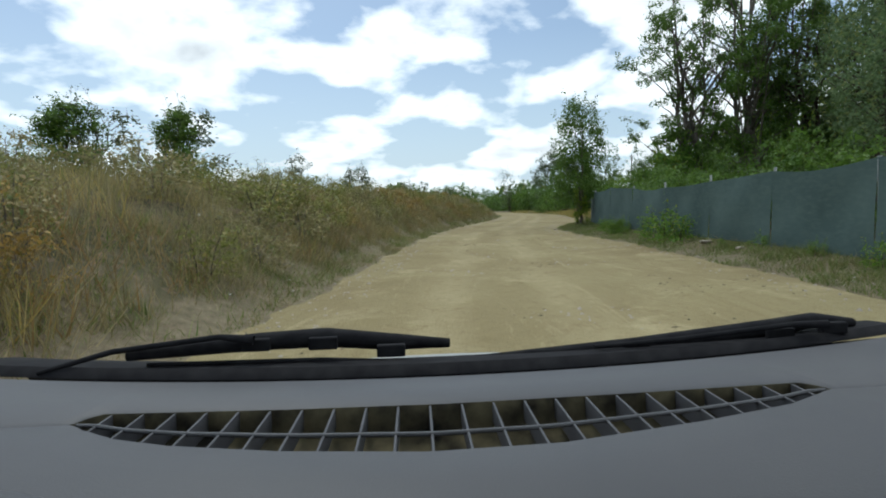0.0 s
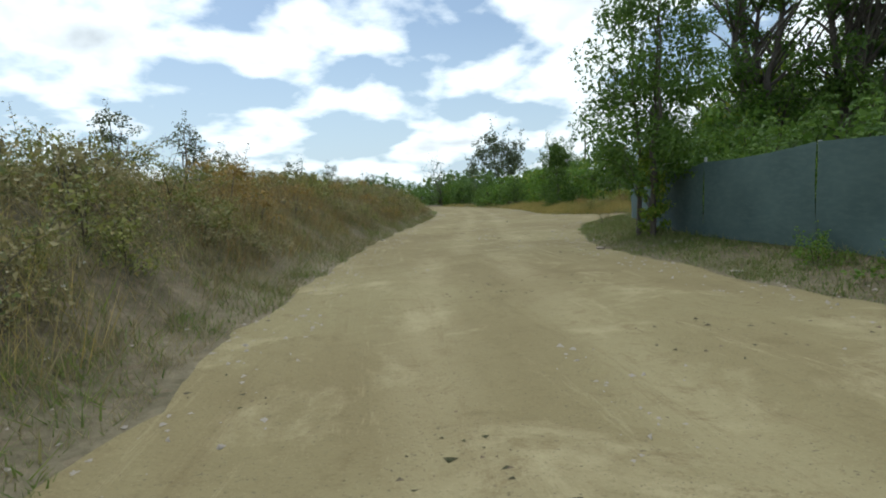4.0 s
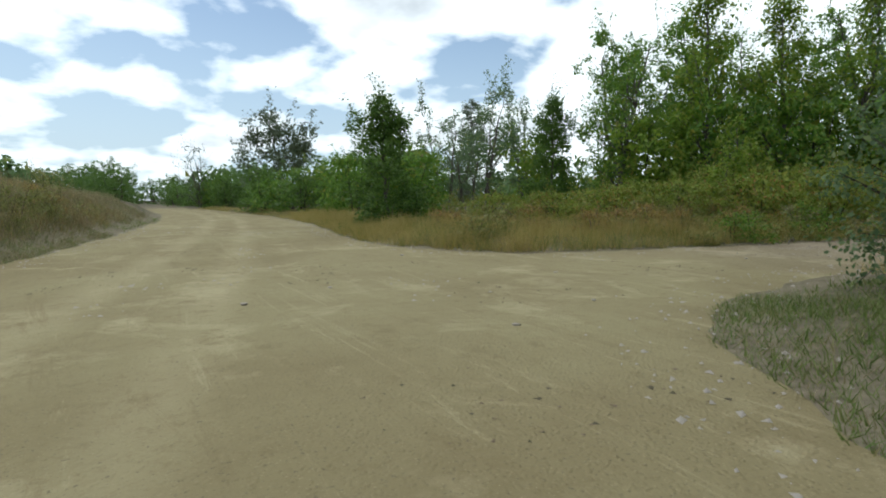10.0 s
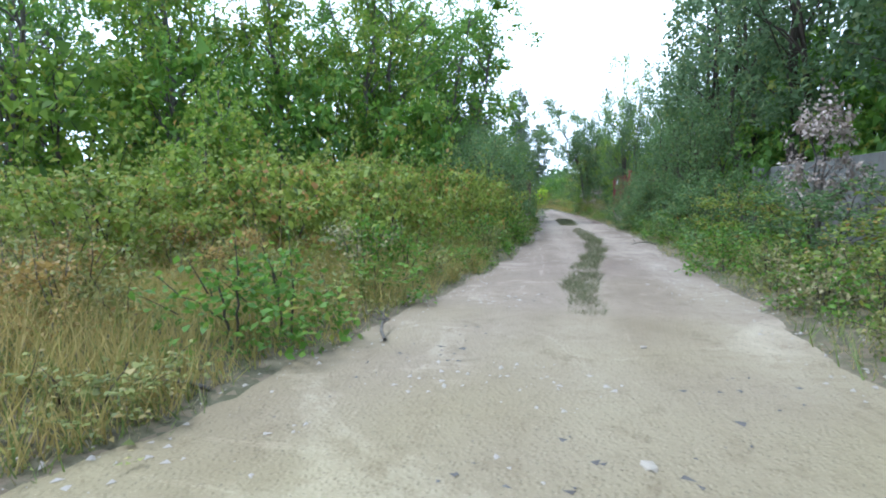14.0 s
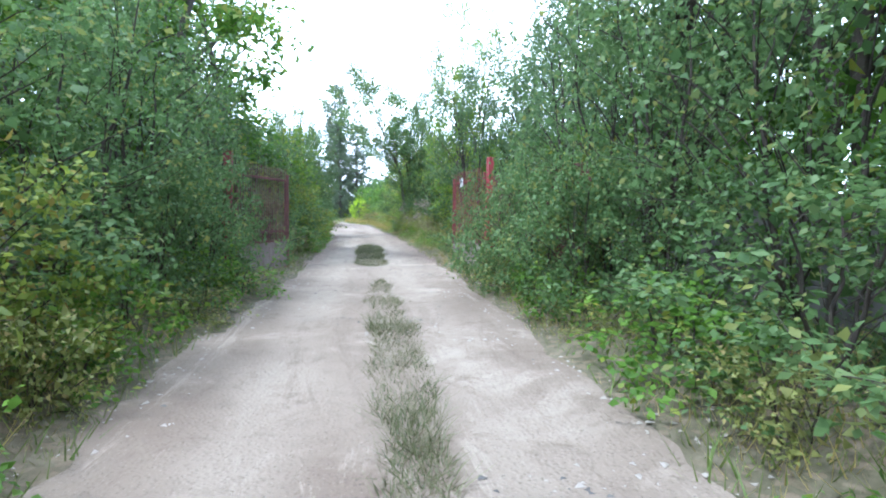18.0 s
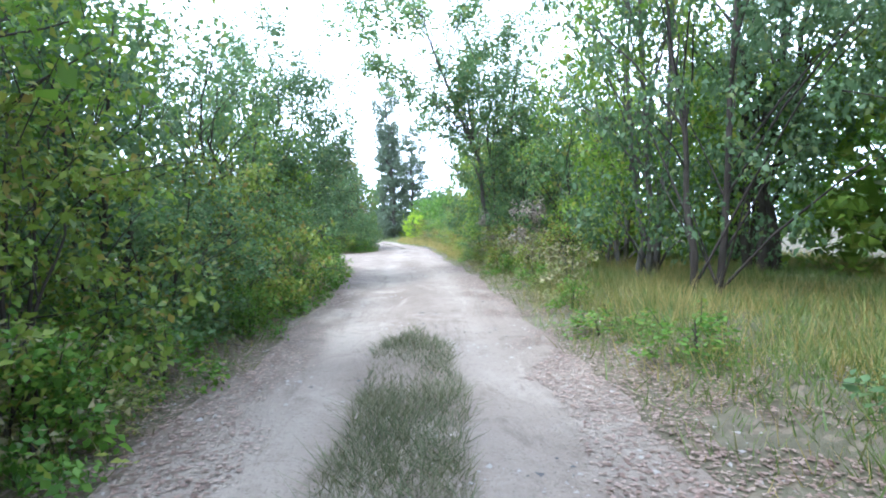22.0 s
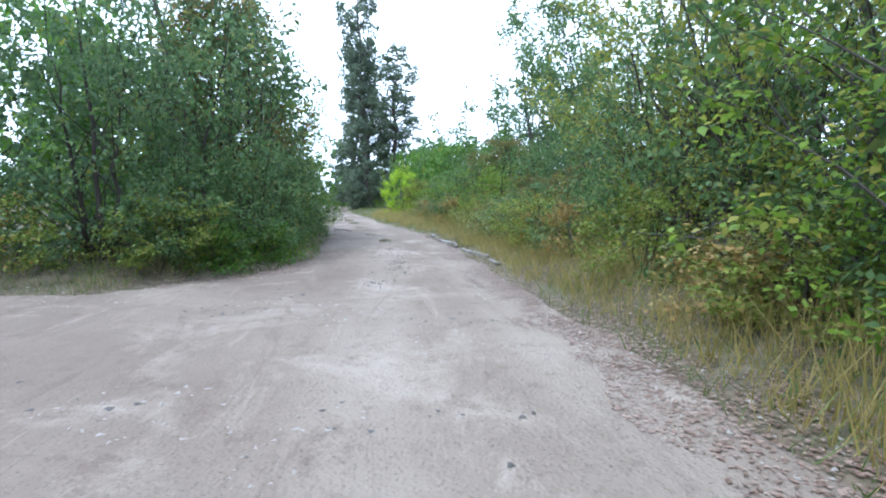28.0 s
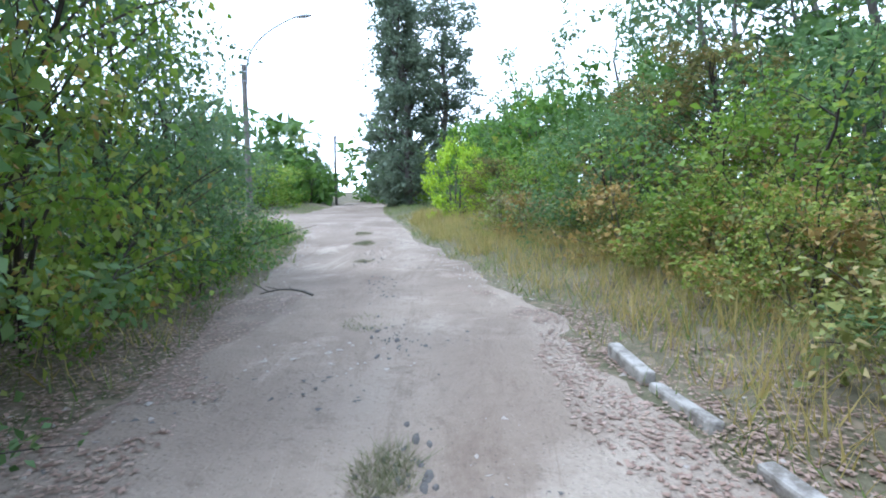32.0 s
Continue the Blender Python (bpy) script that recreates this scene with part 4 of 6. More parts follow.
# north side past the gate
for x, y, h, w in ((48.2, 47.0, 3.8, 3.4), (51.0, 47.0, 4.6, 3.6), (53.8, 47.0, 4.0, 3.4), (56.6, 47.0, 4.6, 3.6), (59.4, 47.1, 4.2, 3.6), (62.0, 47.5, 3.4, 3.4), (58, 51, 6.5, 5), (62, 52, 6, 5), (66.0, 49.0, 1.0, 2.6), (67.5, 53.5, 3.0, 4), (71.5, 54.5, 3.2, 4.0)):
    plant(("shrub", "shrubd", "shrubb")[int(x * 5 + y) % 3], x, y, h, w)
for x, y, h in ((50, 51.5, 9), (56, 53, 7.0), (61, 55, 6.5)):
    plant("tall", x, y, h)
# thicket past the left opening
for x, y, h, w in ((80.1, 49.2, 4.6, 3.6), (80.4, 51.6, 5.0, 4.0), (81.8, 48.6, 4.8, 3.8), (84.4, 48.1, 5.6, 3.8), (87.0, 48.3, 5.8, 3.8), (89.6, 48.6, 5.6, 3.8), (92.2, 49.0, 5.0, 3.8), (94.8, 49.6, 4.2, 3.8), (97.6, 50.4, 3.2, 3.6), (84, 52, 5.6, 5), (89, 53, 5.8, 5), (81, 56, 5, 5), (80.5, 61, 5, 5), (95, 54, 5, 5), (68, 57, 4.4, 5), (70, 62, 5, 5), (83, 67, 6, 6)):
    plant(("shrub", "shrubd", "shrubb")[int(x * 3 + y) % 3], x, y, h, w)
# south side: in front of and behind the wall
for x, y, h, w in ((22.0, 40.9, 0.9, 2.2), (24.5, 40.3, 1.2, 2.6), (27.2, 40.3, 1.3, 2.8), (30.2, 40.1, 1.3, 2.6), (31.6, 39.7, 1.7, 2.2), (33.0, 40.0, 1.7, 2.6), (35.2, 40.3, 1.6, 2.6), (37.2, 40.1, 1.6, 2.0), (39.0, 40.0, 2.0, 1.8), (40.6, 39.95, 2.2, 1.7), (42.2, 40.0, 2.0, 1.5)):
    plant("briar" if int(x) % 2 else "briarb", x, y, h, w)
for x, y, h, w in ((36.4, 39.4, 4.4, 3.4), (38.6, 39.6, 4.6, 3.4), (40.6, 39.5, 4.8, 3.2),  (35, 36.5, 5, 4.6), (40, 36.5, 6, 5)):
    plant(("shrub", "shrubd")[int(x) % 2], x, y, h, w)
for x, y, h, w in ((48.6, 38.7, 2.2, 2.6), (47.6, 36.6, 4.0, 3.6), (62.6, 39.0, 4.2, 3.8), (65.2, 39.0, 5.4, 4.2), (67.8, 39.2, 4.6, 3.8), (49, 31.5, 5, 5), (53, 30, 5, 5), (57, 29.5, 5.5, 5), (61, 30.5, 5.5, 5), (65, 33, 6, 5), (69, 35, 6, 5)):
    plant(("shrubd", "shrub", "shrubb")[int(x * 3) % 3], x, y, h, w)
for x, y, h in ((48, 34.5, 9.5), (52, 32.5, 9.5), (57, 33.0, 10), (63, 34, 9), (56.5, 28, 11)):
    plant("tallb" if int(x) % 2 else "tall", x, y, h)
for x, y, h, w in ((72.0, 39.6, 3.2, 3.6), (74.6, 39.2, 4.0, 3.8), (77.4, 39.2, 5.0, 4.0), (80.4, 39.0, 5.0, 4.2), (83.4, 38.8, 4.2, 4.2), (77, 36, 6, 5), (82, 35, 6, 5)):
    plant(("shrubb", "shrubb", "shrub")[int(x) % 3], x, y, h, w)
for x, y, h, w in ((88, 39.6, 1.6, 3.6), (91.5, 40.4, 2.4, 3.4), (95.0, 41.2, 2.6, 3.6), (98.6, 42.0, 2.2, 3.4), (90, 34.5, 3.6, 4.4), (95, 36.5, 4.2, 5), (100, 38.5, 4.5, 5), (106, 40.5, 4.5, 5), (112, 42, 4.5, 5), (118, 43, 5, 5)):
    plant(("shrub", "shrubb", "shrubd")[int(x * 3) % 3], x, y, h, w)
for x, y, h in ((86, 33, 7), (93, 31, 8.0), (101, 33, 8.5), (110, 36, 9), (104, 62, 7), (122, 62, 8), (130, 66, 9), (136, 58, 7), (142, 47, 7), (150, 45, 8)):
    plant("tall", x, y, h)
for x, y, h, w in ((103, 57, 3, 5), (106.5, 58, 2.6, 5), (121, 57, 3, 5), (127, 58, 3.4, 5), (134, 59, 3.4, 5), (142, 61, 4, 6), (152, 61, 4.5, 6), (133, 47, 3.6, 5), (140, 49, 4, 5)):
    plant("shrubb" if int(x) % 2 else "shrubd", x, y, h, w)
# trees leaning over the track from both sides
for k, x, y, h, w in (("edgeb", 70.5, 39.4, 7.4, 4.6), ("edge", 66.6, 40.2, 9.2, 4.2), ("gold", 76.5, 38.8, 7.0, 4.8), ("gold", 80.5, 38.4, 7.6, 5.0), ("edgeb", 58.2, 38.6, 11.0, 4.6), ("tallb", 47.0, 49.8, 11.0, 4.0), ("edgeb", 61.4, 38.0, 8.8, 4.6), ("edgeb", 73.4, 40.2, 5.2, 3.8), ("edge", 55.6, 38.6, 8.6, 4.4),
                      ("tallb", 46.6, 48.2, 12.0, 4.4), ("tallb", 50.6, 48.0, 11.5, 4.4), ("tallb", 56.0, 49.6, 6.0, 4.0), ("bronze", 86.3, 49.6, 7.2, 5.0), ("tallc", 86.5, 50.4, 8.2, 5.0), ("tallb", 91.0, 51.2, 7.6, 4.4)):
    plant(k, x, y, h, w)
# low brambles right at the track's edges
for x, y, h, w in ((48.9, 40.3, 1.25, 2.0), (60.4, 39.9, 1.3, 2.2), (63.4, 40.2, 1.4, 2.2), (66.2, 40.6, 1.2, 2.0), (68.4, 40.6, 1.5, 2.2),
                   (47.2, 46.3, 1.9, 2.4), (49.2, 46.4, 1.5, 2.2), (51.2, 46.2, 2.2, 2.4), (53.4, 46.1, 1.7, 2.4), (55.6, 46.1, 2.4, 2.4), (58.0, 46.3, 2.0, 2.4), (60.3, 46.4, 2.4, 2.4), (62.4, 46.9, 1.5, 2.0), (64.6, 47.6, 0.8, 1.8),
                   (36.0, 46.3, 1.7, 2.0),
                   (80.6, 47.9, 1.7, 2.4), (82.4, 47.3, 2.2, 2.4), (84.5, 47.3, 2.4, 2.4), (86.7, 47.5, 2.2, 2.6), (88.9, 47.8, 2.4, 2.4), (91.2, 48.1, 2.0, 2.4), (93.6, 48.5, 1.8, 2.4),
                   (75.0, 40.5, 1.1, 2.0), (78.2, 40.7, 1.4, 2.0), (81.6, 40.6, 1.2, 2.2), (84.6, 40.9, 1.3, 2.0), (88.0, 40.9, 0.7, 2.0)):
    plant("briarb" if int(x * 2) % 3 == 0 else "briar", x, y, h, w)
for x, y, h, w in ((79.0, 38.8, 6.6, 4.6), (83.4, 38.4, 6.0, 4.4), (72.4, 38.4, 6.4, 4.6)):
    plant("gold", x, y, h, w)
for x, y, h, w in ((64.8, 39.6, 5.0, 3.4), (67.2, 39.7, 4.6, 3.2), (69.8, 39.6, 3.6, 3.0)):
    plant("shrub", x, y, h, w)
plant("edge", 62.8, 47.6, 6.8, 5.0)
plant("edge", 60.8, 47.8, 5.4, 4.2)
plant("edge", 61.8, 46.9, 5.4, 3.6)
for x, h in ((22.6, 3.4), (25.6, 3.0), (31.4, 3.2), (34.2, 3.6), (36.6, 3.6)):
    plant("shrubd", x, 37.7, h, 2.8)
for x, y in ((26.5, 36.6), (30.5, 36.4), (34.0, 36.6), (22.5, 36.4)):
    plant("shrub", x, y, 5.5, 4.8)
for x, y, h in ((33.5, 38.0, 12.0), (37.0, 38.2, 12.5), (40.5, 38.0, 11.0), (28.5, 37.6, 12.0)):
    plant("tall", x, y, h, 5.0)
# bank on the far side of the wide road
for x, y, h in ((-13, 20, 3.4), (-10.5, 22, 3.6), (-7, 27, 2.2), (-5.4, 36, 2.3), (-5, 30, 1.8), (-6.2, 44, 2.0), (-3, 47, 1.8), (-11, 12, 2.4), (-20, 30, 3.0), (-2, 56, 1.9), (0.5, 63, 2.0), (-9, 52, 2.6)):
    plant("thin", x, y, h, h * 0.8)
plant("young", -13.5, 19.5, 3.4, 3.2)
plant("young", -10.2, 21.0, 3.2, 2.8)
# more tall trees behind the hedges
for x, y, h in ((39, 51.5, 12), (42.5, 51.5, 12), (46.5, 50.8, 11), (34.7, 57.2, 13), (38, 55, 12.5), (48.5, 52, 12.5), (30.5, 60.5, 9.5), (54, 50, 7), (59, 51, 6), (47.5, 37.2, 7.5), (60.0, 35.0, 8), (69, 36, 8),
                (33, 63, 11), (37, 59.5, 12), (40, 60, 12.5), (47, 70, 12), (53, 66, 12), (57, 58, 11), (28, 70, 8.5), (24, 80, 8)):
    plant(("tallb", "tallc", "tall")[int(x * 2 + y * 3) % 3], x, y, h)
# hedge line along the wide road past the junction
for i in range(17):
    y = 62 + 4.2 * i
    plant(("backshrub", "thicket")[i % 3 == 0], 18.6 + 2.2 * math.sin(i * 0.7) + (1.2 if y > 75 else 0.0), y, 3.2 + 0.9 * math.sin(i * 1.9) + 0.014 * (y - 60), 4.4)
for i in range(12):
    plant("backshrub", -4.0 - 2.6 * i, 92 + 5 * i, 3.4 + 0.9 * math.sin(i * 1.7))
for i in range(9):
    plant("backshrub", 5.5 - 1.2 * i, 118 + 5 * i, 4.5 + 1.2 * math.sin(i * 2.2))
for i in range(16):
    plant(("backshrub", "far")[i % 3 == 0], -34 + 4.6 * i, 212 + 5 * math.sin(i * 2.3), 6.5 + 1.6 * math.sin(i * 1.9), 8.0)
for i in range(8):
    plant("backshrub", 18.5 - 0.9 * i + 3.0 * (i > 5), 118 + 9 * i, 4.6 + math.sin(i * 2.1), 6.0)
for x, y, h, w in ((80.0, 36.2, 3.6, 4.4), (83.5, 36.4, 3.2, 4.4), (86.8, 36.8, 3.0, 4.2), (90.2, 37.4, 3.2, 4.4), (93.4, 37.8, 3.6, 4.6), (96.6, 38.4, 4.0, 4.6)):
    plant(("bronze", "bush", "gold", "bushd")[int(x * 7) % 4], x, y, h, w)
for x, y, h, w in ((99.8, 39.2, 4.4, 4.6), (103.4, 40.0, 4.4, 4.6), (107.0, 41.2, 4.4, 4.6), (88.4, 32.4, 4.0, 5.0), (94.0, 33.0, 5.0, 5.2), (99.0, 35.0, 5.4, 5.2), (105.0, 37.0, 5.6, 5.2), (113.0, 40.0, 5.6, 5.4), (119.0, 41.5, 5.6, 5.4), (82.0, 31.5, 4.2, 4.8), (76.2, 34.4, 4.6, 4.8)):
    plant(("backshrub", "thicket", "backshrub")[int(x * 7) % 3], x, y, h, w)
# behind the clearing past the gate
for x, y, h, w in ((51.0, 33.6, 4.6, 4.8), (54.6, 32.8, 5.2, 5.0), (58.2, 33.4, 5.4, 5.0), (61.6, 34.8, 5.4, 4.8), (47.4, 33.6, 4.6, 4.8), (64.6, 36.6, 5.2, 4.6)):
    plant(("thicketb", "thicket")[int(x) % 2], x, y, h, w)
for x, y, h, w in ((51.0, 34.6, 10.5, 4.6), (55.4, 34.8, 10.5, 4.6), (59.4, 35.6, 10.5, 4.8)):
    plant("tallm", x, y, h, w)
for k, x, y, h, w in (("tallc", 101.5, 35.4, 11.0, 5.6), ("tall", 98.5, 33.6, 10.5, 6.0), ("tallb", 109.5, 39.5, 7.6, 4.4)):
    plant(k, x, y, h, w)
# skyline
rng = np.random.default_rng(5)
for i in range(120):
    a = radians(-62 + 150 * i / 119 + rng.uniform(-1, 1))
    r = rng.uniform(120, 230)
    x, y = 10 + r * math.sin(a), 25 + r * math.cos(a)
    if 3 < x < 24 and y < 200:
        continue
    plant("far" if rng.random() < 0.45 else "farb", x, y, rng.uniform(4.5, 9.5))


# ---- grasses ----
def blades(name, label, seed, n, box_, keep, h, width, material, spread=0.35, parent=None):
    rng = np.random.default_rng(seed)
    x, y = rng.uniform(box_[0], box_[1], n), rng.uniform(box_[2], box_[3], n)
    d = road_dist(x, y)
    k = keep(x, y, d) & (rng.random(n) < 0.55 + 0.45 * wave(x, y, 0.9, seed))
    x, y, d = x[k], y[k], d[k]
    z = np.where(d > 0.1, road_height(x, y, d)[0], height(x, y, d))
    n = len(x)
    hh = h * rng.uniform(0.3, 1.2, n) * (0.7 + 0.3 * wave(x, y, 0.6, seed + 1.0) + 0.22 * wave(x, y, 2.3, seed + 2.0))
    a = rng.uniform(0, 2 * np.pi, n)
    w = width * rng.uniform(0.6, 1.4, n)
    lx, ly = rng.normal(size=n) * spread * hh, rng.normal(size=n) * spread * hh
    p = np.c_[x, y, z - 0.03]
    side = np.c_[np.cos(a), np.sin(a), np.zeros(n)] * w[:, None] * 0.5
    tip = p + np.c_[lx, ly, hh]
    v = np.stack([p - side, p + side, tip], 1).reshape(-1, 3)
    return tagged(new(name, mesh_np(name, v, np.arange(n * 3).reshape(n, 3), material)), label, "grass", kind="stuff")


def edge_blades(name, label, seed, edge, x0, x1, per_m, reach, h, width, material, spread=0.5, first=-0.1, keep=None):
    """Blades in a band outside one road edge, thickest next to it."""
    rng = np.random.default_rng(seed)
    e = np.array(edge, float)
    a, b = e[:-1], e[1:]
    ln = np.linalg.norm(b - a, axis=1)
    n = int(per_m * ln.sum())
    i = rng.choice(len(ln), n, p=ln / ln.sum())
    t = rng.random(n)[:, None]
    nor = np.c_[(b - a)[:, 1], -(b - a)[:, 0]] / ln[:, None]
    off = first + reach * rng.random(n) ** 1.3
    p = a[i] * (1 - t) + b[i] * t + nor[i] * off[:, None]
    p = p[(p[:, 0] > x0) & (p[:, 0] < x1)]
    x, y = p[:, 0], p[:, 1]
    d = road_dist(x, y)
    k = (d < 0.12 * wave(x, y, 1.3, seed)) & (rng.random(len(x)) < 0.6 + 0.5 * wave(x, y, 0.8, seed))
    if keep:
        k &= keep(x, y)
    x, y, d = x[k], y[k], d[k]
    n = len(x)
    z = height(x, y, d)
    hh = h * rng.uniform(0.25, 1.2, n) * (0.7 + 0.4 * wave(x, y, 0.7, seed + 1.0)) * np.clip(0.55 - d * 0.8, 0.4, 1.0)
    ang = rng.uniform(0, 2 * np.pi, n)
    side = np.c_[np.cos(ang), np.sin(ang), np.zeros(n)] * (width * rng.uniform(0.5, 1.4, n))[:, None] * 0.5
    q = np.c_[x, y, z - 0.02]
    tip = q + np.c_[rng.normal(size=n) * spread * hh, rng.normal(size=n) * spread * hh, hh]
    v = np.stack([q - side, q + side, tip], 1).reshape(-1, 3)
    return tagged(new(name, mesh_np(name, v, np.arange(n * 3).reshape(n, 3), material)), label, "grass", kind="stuff")


left_of = lambda x, y: x < np.interp(y, [p[1] for p in MAIN_LEFT], [p[0] for p in MAIN_LEFT])
blades("bank_grass", "tall dry brown grass and weeds on the bank", 1, 600000, (-16, 9, -3, 78), lambda x, y, d: left_of(x, y) & (d < -0.7) & (d > -11), 0.6, 0.014, M_GRASS_DRY, 0.55)
blades("bank_rust_grass", "rust-brown dry weeds on the bank", 7, 260000, (-12, 9, 4, 70), lambda x, y, d: left_of(x, y) & (d < -0.9) & (d > -8) & (wave(x, y, 0.25, 4.0) > 0.0), 0.7, 0.015, M_GRASS_RUST, 0.4)
blades("bank_stalks", "thin tall dry stalks along the top of the bank", 8, 7000, (-16, 9, -3, 78), lambda x, y, d: left_of(x, y) & (d < -2.0) & (d > -11), 1.35, 0.012, M_GRASS_DRY, 0.15)
blades("bank_weeds", "green weeds at the foot of the bank", 2, 160000, (-6, 9, -3, 80), lambda x, y, d: left_of(x, y) & (d < -0.05) & (d > -2.4), 0.3, 0.02, M_GRASS_GREEN, 0.6)
blades("verge_grass", "low green grass on the verge by the net fence", 3, 220000, (5, 16, -3, 42), lambda x, y, d: ~left_of(x, y) & (d < 0) & (d > -4), 0.2, 0.018, M_GRASS_GREEN, 0.6)
blades("island_grass", "tall golden grass at the junction", 4, 420000, (12.5, 30, 46, 75), lambda x, y, d: (d < -0.1) & (x > 12) & (d > -6.0), 0.62, 0.013, M_GRASS_GOLD, 0.4)
blades("trackside_grass", "dry and green grass along the track", 5, 250000, (17, 130, 37.5, 56), lambda x, y, d: (d < 0.05) & (d > -3.4), 0.34, 0.014, M_GRASS_GREEN, 0.55)
blades("trackside_dry_grass", "pale dry grass along the track", 9, 160000, (17, 112, 37.5, 52), lambda x, y, d: (d < -0.2) & (d > -2.6) & (wave(x, y, 0.4, 2.0) > -0.1), 0.4, 0.012, M_GRASS_GOLD, 0.5)
blades("field_grass", "long pale grass beside the far part of the track", 6, 120000, (70, 112, 36, 46), lambda x, y, d: (d < -0.3) & (d > -7) & (y < 47), 0.62, 0.014, M_GRASS_GOLD, 0.35)
blades("clearing_grass", "green and straw-coloured grass in the clearing", 12, 150000, (47.5, 66, 30, 40.8), lambda x, y, d: (d < -0.4) & (d > -11), 0.4, 0.014, M_GRASS_GREEN, 0.45)
blades("clearing_straw", "tall pale straw in the clearing", 13, 60000, (47.5, 66, 30, 40.8), lambda x, y, d: (d < -0.8) & (d > -11) & (wave(x, y, 0.4, 3.0) > -0.2), 0.55, 0.012, M_GRASS_GOLD, 0.4)
blades("centre_strip_grass", "strip of low grass between the wheel lines", 10, 200000, (24, 43, 42.4, 45.2), lambda x, y, d: np.abs(y - (43.15 + 1.2 * smooth01((36 - x) / 12))) < (0.23 + 0.12 * wave(x, y, 1.1, 2.0)) * smooth01((43.2 - x) / 1.2), 0.17, 0.009, M_GRASS_STRIP, 0.8)
blades("centre_strip_patch", "patch of low grass between the wheel lines past the gate", 11, 70000, (45.5, 55, 42.4, 44.2), lambda x, y, d: np.abs(y - 43.25) < (0.42 + 0.1 * wave(x, y, 1.1, 2.0)) * smooth01((x - 45.5) / 0.6) * smooth01((55 - x) / 1.5), 0.17, 0.009, M_GRASS_STRIP, 0.8)
for i, (x, y, r) in enumerate(((90.3, 45.2, 0.4), (98.3, 46.5, 0.45), (87.4, 44.7, 0.25), (95.2, 46.0, 0.3), (101.5, 47.0, 0.4))):
    blades("grass_tuft", "small tuft of grass growing in the worn track", 20 + i, 2500, (x - r, x + r, y - r * 0.6, y + r * 0.6), lambda a, b, d: (a - x) ** 2 + ((b - y) / 0.6) ** 2 < r * r, 0.13, 0.007, M_GRASS_STRIP, 0.8)
RIGHT_SIDE = MAIN_RIGHT[11:26]
LEFT_SIDE = TRACK_LEFT[7:36]
edge_blades("verge_tufts", "short green and dry grass on the trackside verge", 31, RIGHT_SIDE, 18, 100, 420, 1.9, 0.2, 0.008, M_GRASS_GREEN, 0.6)
edge_blades("verge_straw", "pale dry straw on the trackside verge", 32, RIGHT_SIDE, 18, 104, 300, 2.6, 0.34, 0.007, M_GRASS_GOLD, 0.5)
edge_blades("hedge_foot_grass", "grass and weeds at the foot of the hedge", 33, LEFT_SIDE, 18, 104, 330, 1.6, 0.22, 0.008, M_GRASS_GREEN, 0.6, keep=lambda x, y: y < 52)
edge_blades("hedge_foot_straw", "dry straw at the foot of the hedge", 34, LEFT_SIDE, 18, 104, 220, 1.8, 0.3, 0.007, M_GRASS_DRY, 0.5, keep=lambda x, y: y < 52)
edge_blades("fence_verge_grass", "green grass on the verge by the net fence", 35, MAIN_RIGHT[1:11], 4, 14, 1700, 2.4, 0.2, 0.012, M_GRASS_GREEN, 0.6)
edge_blades("fence_verge_straw", "dry straw on the verge by the net fence", 36, MAIN_RIGHT[1:11], 4, 14, 600, 2.2, 0.26, 0.008, M_GRASS_DRY, 0.6)
edge_blades("junction_edge_grass", "golden grass at the edge of the junction island", 37, TRACK_LEFT[31:39], 12, 30, 700, 1.6, 0.5, 0.008, M_GRASS_GOLD, 0.5, 0.0)
edge_blades("junction_edge_green", "fresh green grass at the edge of the junction island", 38, TRACK_LEFT[31:39], 12, 30, 260, 0.9, 0.3, 0.008, M_GRASS_GREEN, 0.5, 0.0)
blades("island_stalks", "tall seeding stalks in the junction grass", 40, 5200, (13.5, 30, 46, 66), lambda x, y, d: (d < -0.4) & (x > 13) & (d > -4), 1.2, 0.012, M_GRASS_GOLD, 0.14)
blades("island_green_grass", "fresh green grass patches in the junction island", 41, 90000, (12.5, 30, 46, 66), lambda x, y, d: (d < -0.1) & (x > 12) & (d > -4) & (wave(x, y, 0.5, 8.0) > 0.05), 0.6, 0.014, M_GRASS_GREEN, 0.4)
BANK_SIDE = MAIN_LEFT[9:0:-1]
edge_blades("bank_foot_grass", "short green grass at the foot of the bank", 42, BANK_SIDE, -12, 9, 800, 1.5, 0.22, 0.012, M_GRASS_GREEN, 0.6)
edge_blades("bank_foot_straw", "dry straw at the foot of the bank", 43, BANK_SIDE, -12, 9, 1100, 2.6, 0.36, 0.011, M_GRASS_DRY, 0.6)
edge_blades("track_edge_wisps", "stray grass wisps creeping onto the track", 44, RIGHT_SIDE, 18, 100, 60, 0.7, 0.12, 0.008, M_GRASS_STRIP, 0.8, -0.25)
edge_blades("track_edge_tufts", "stray grass tufts at the worn edge of the track", 45, LEFT_SIDE, 18, 100, 60, 0.7, 0.12, 0.008, M_GRASS_STRIP, 0.8, -0.25, keep=lambda x, y: y < 52)
blades("bank_gold_grass", "golden seeding grass in patches on the bank", 46, 150000, (-12, 9, 2, 70), lambda x, y, d: left_of(x, y) & (d < -0.8) & (d > -9) & (wave(x, y, 0.35, 7.0) > 0.1), 0.8, 0.011, M_GRASS_GOLD, 0.35)


# ---- fence of green shade net ----
def gz(x, y):
    return float(height(np.array([float(x)]), np.array([float(y)]))[0])


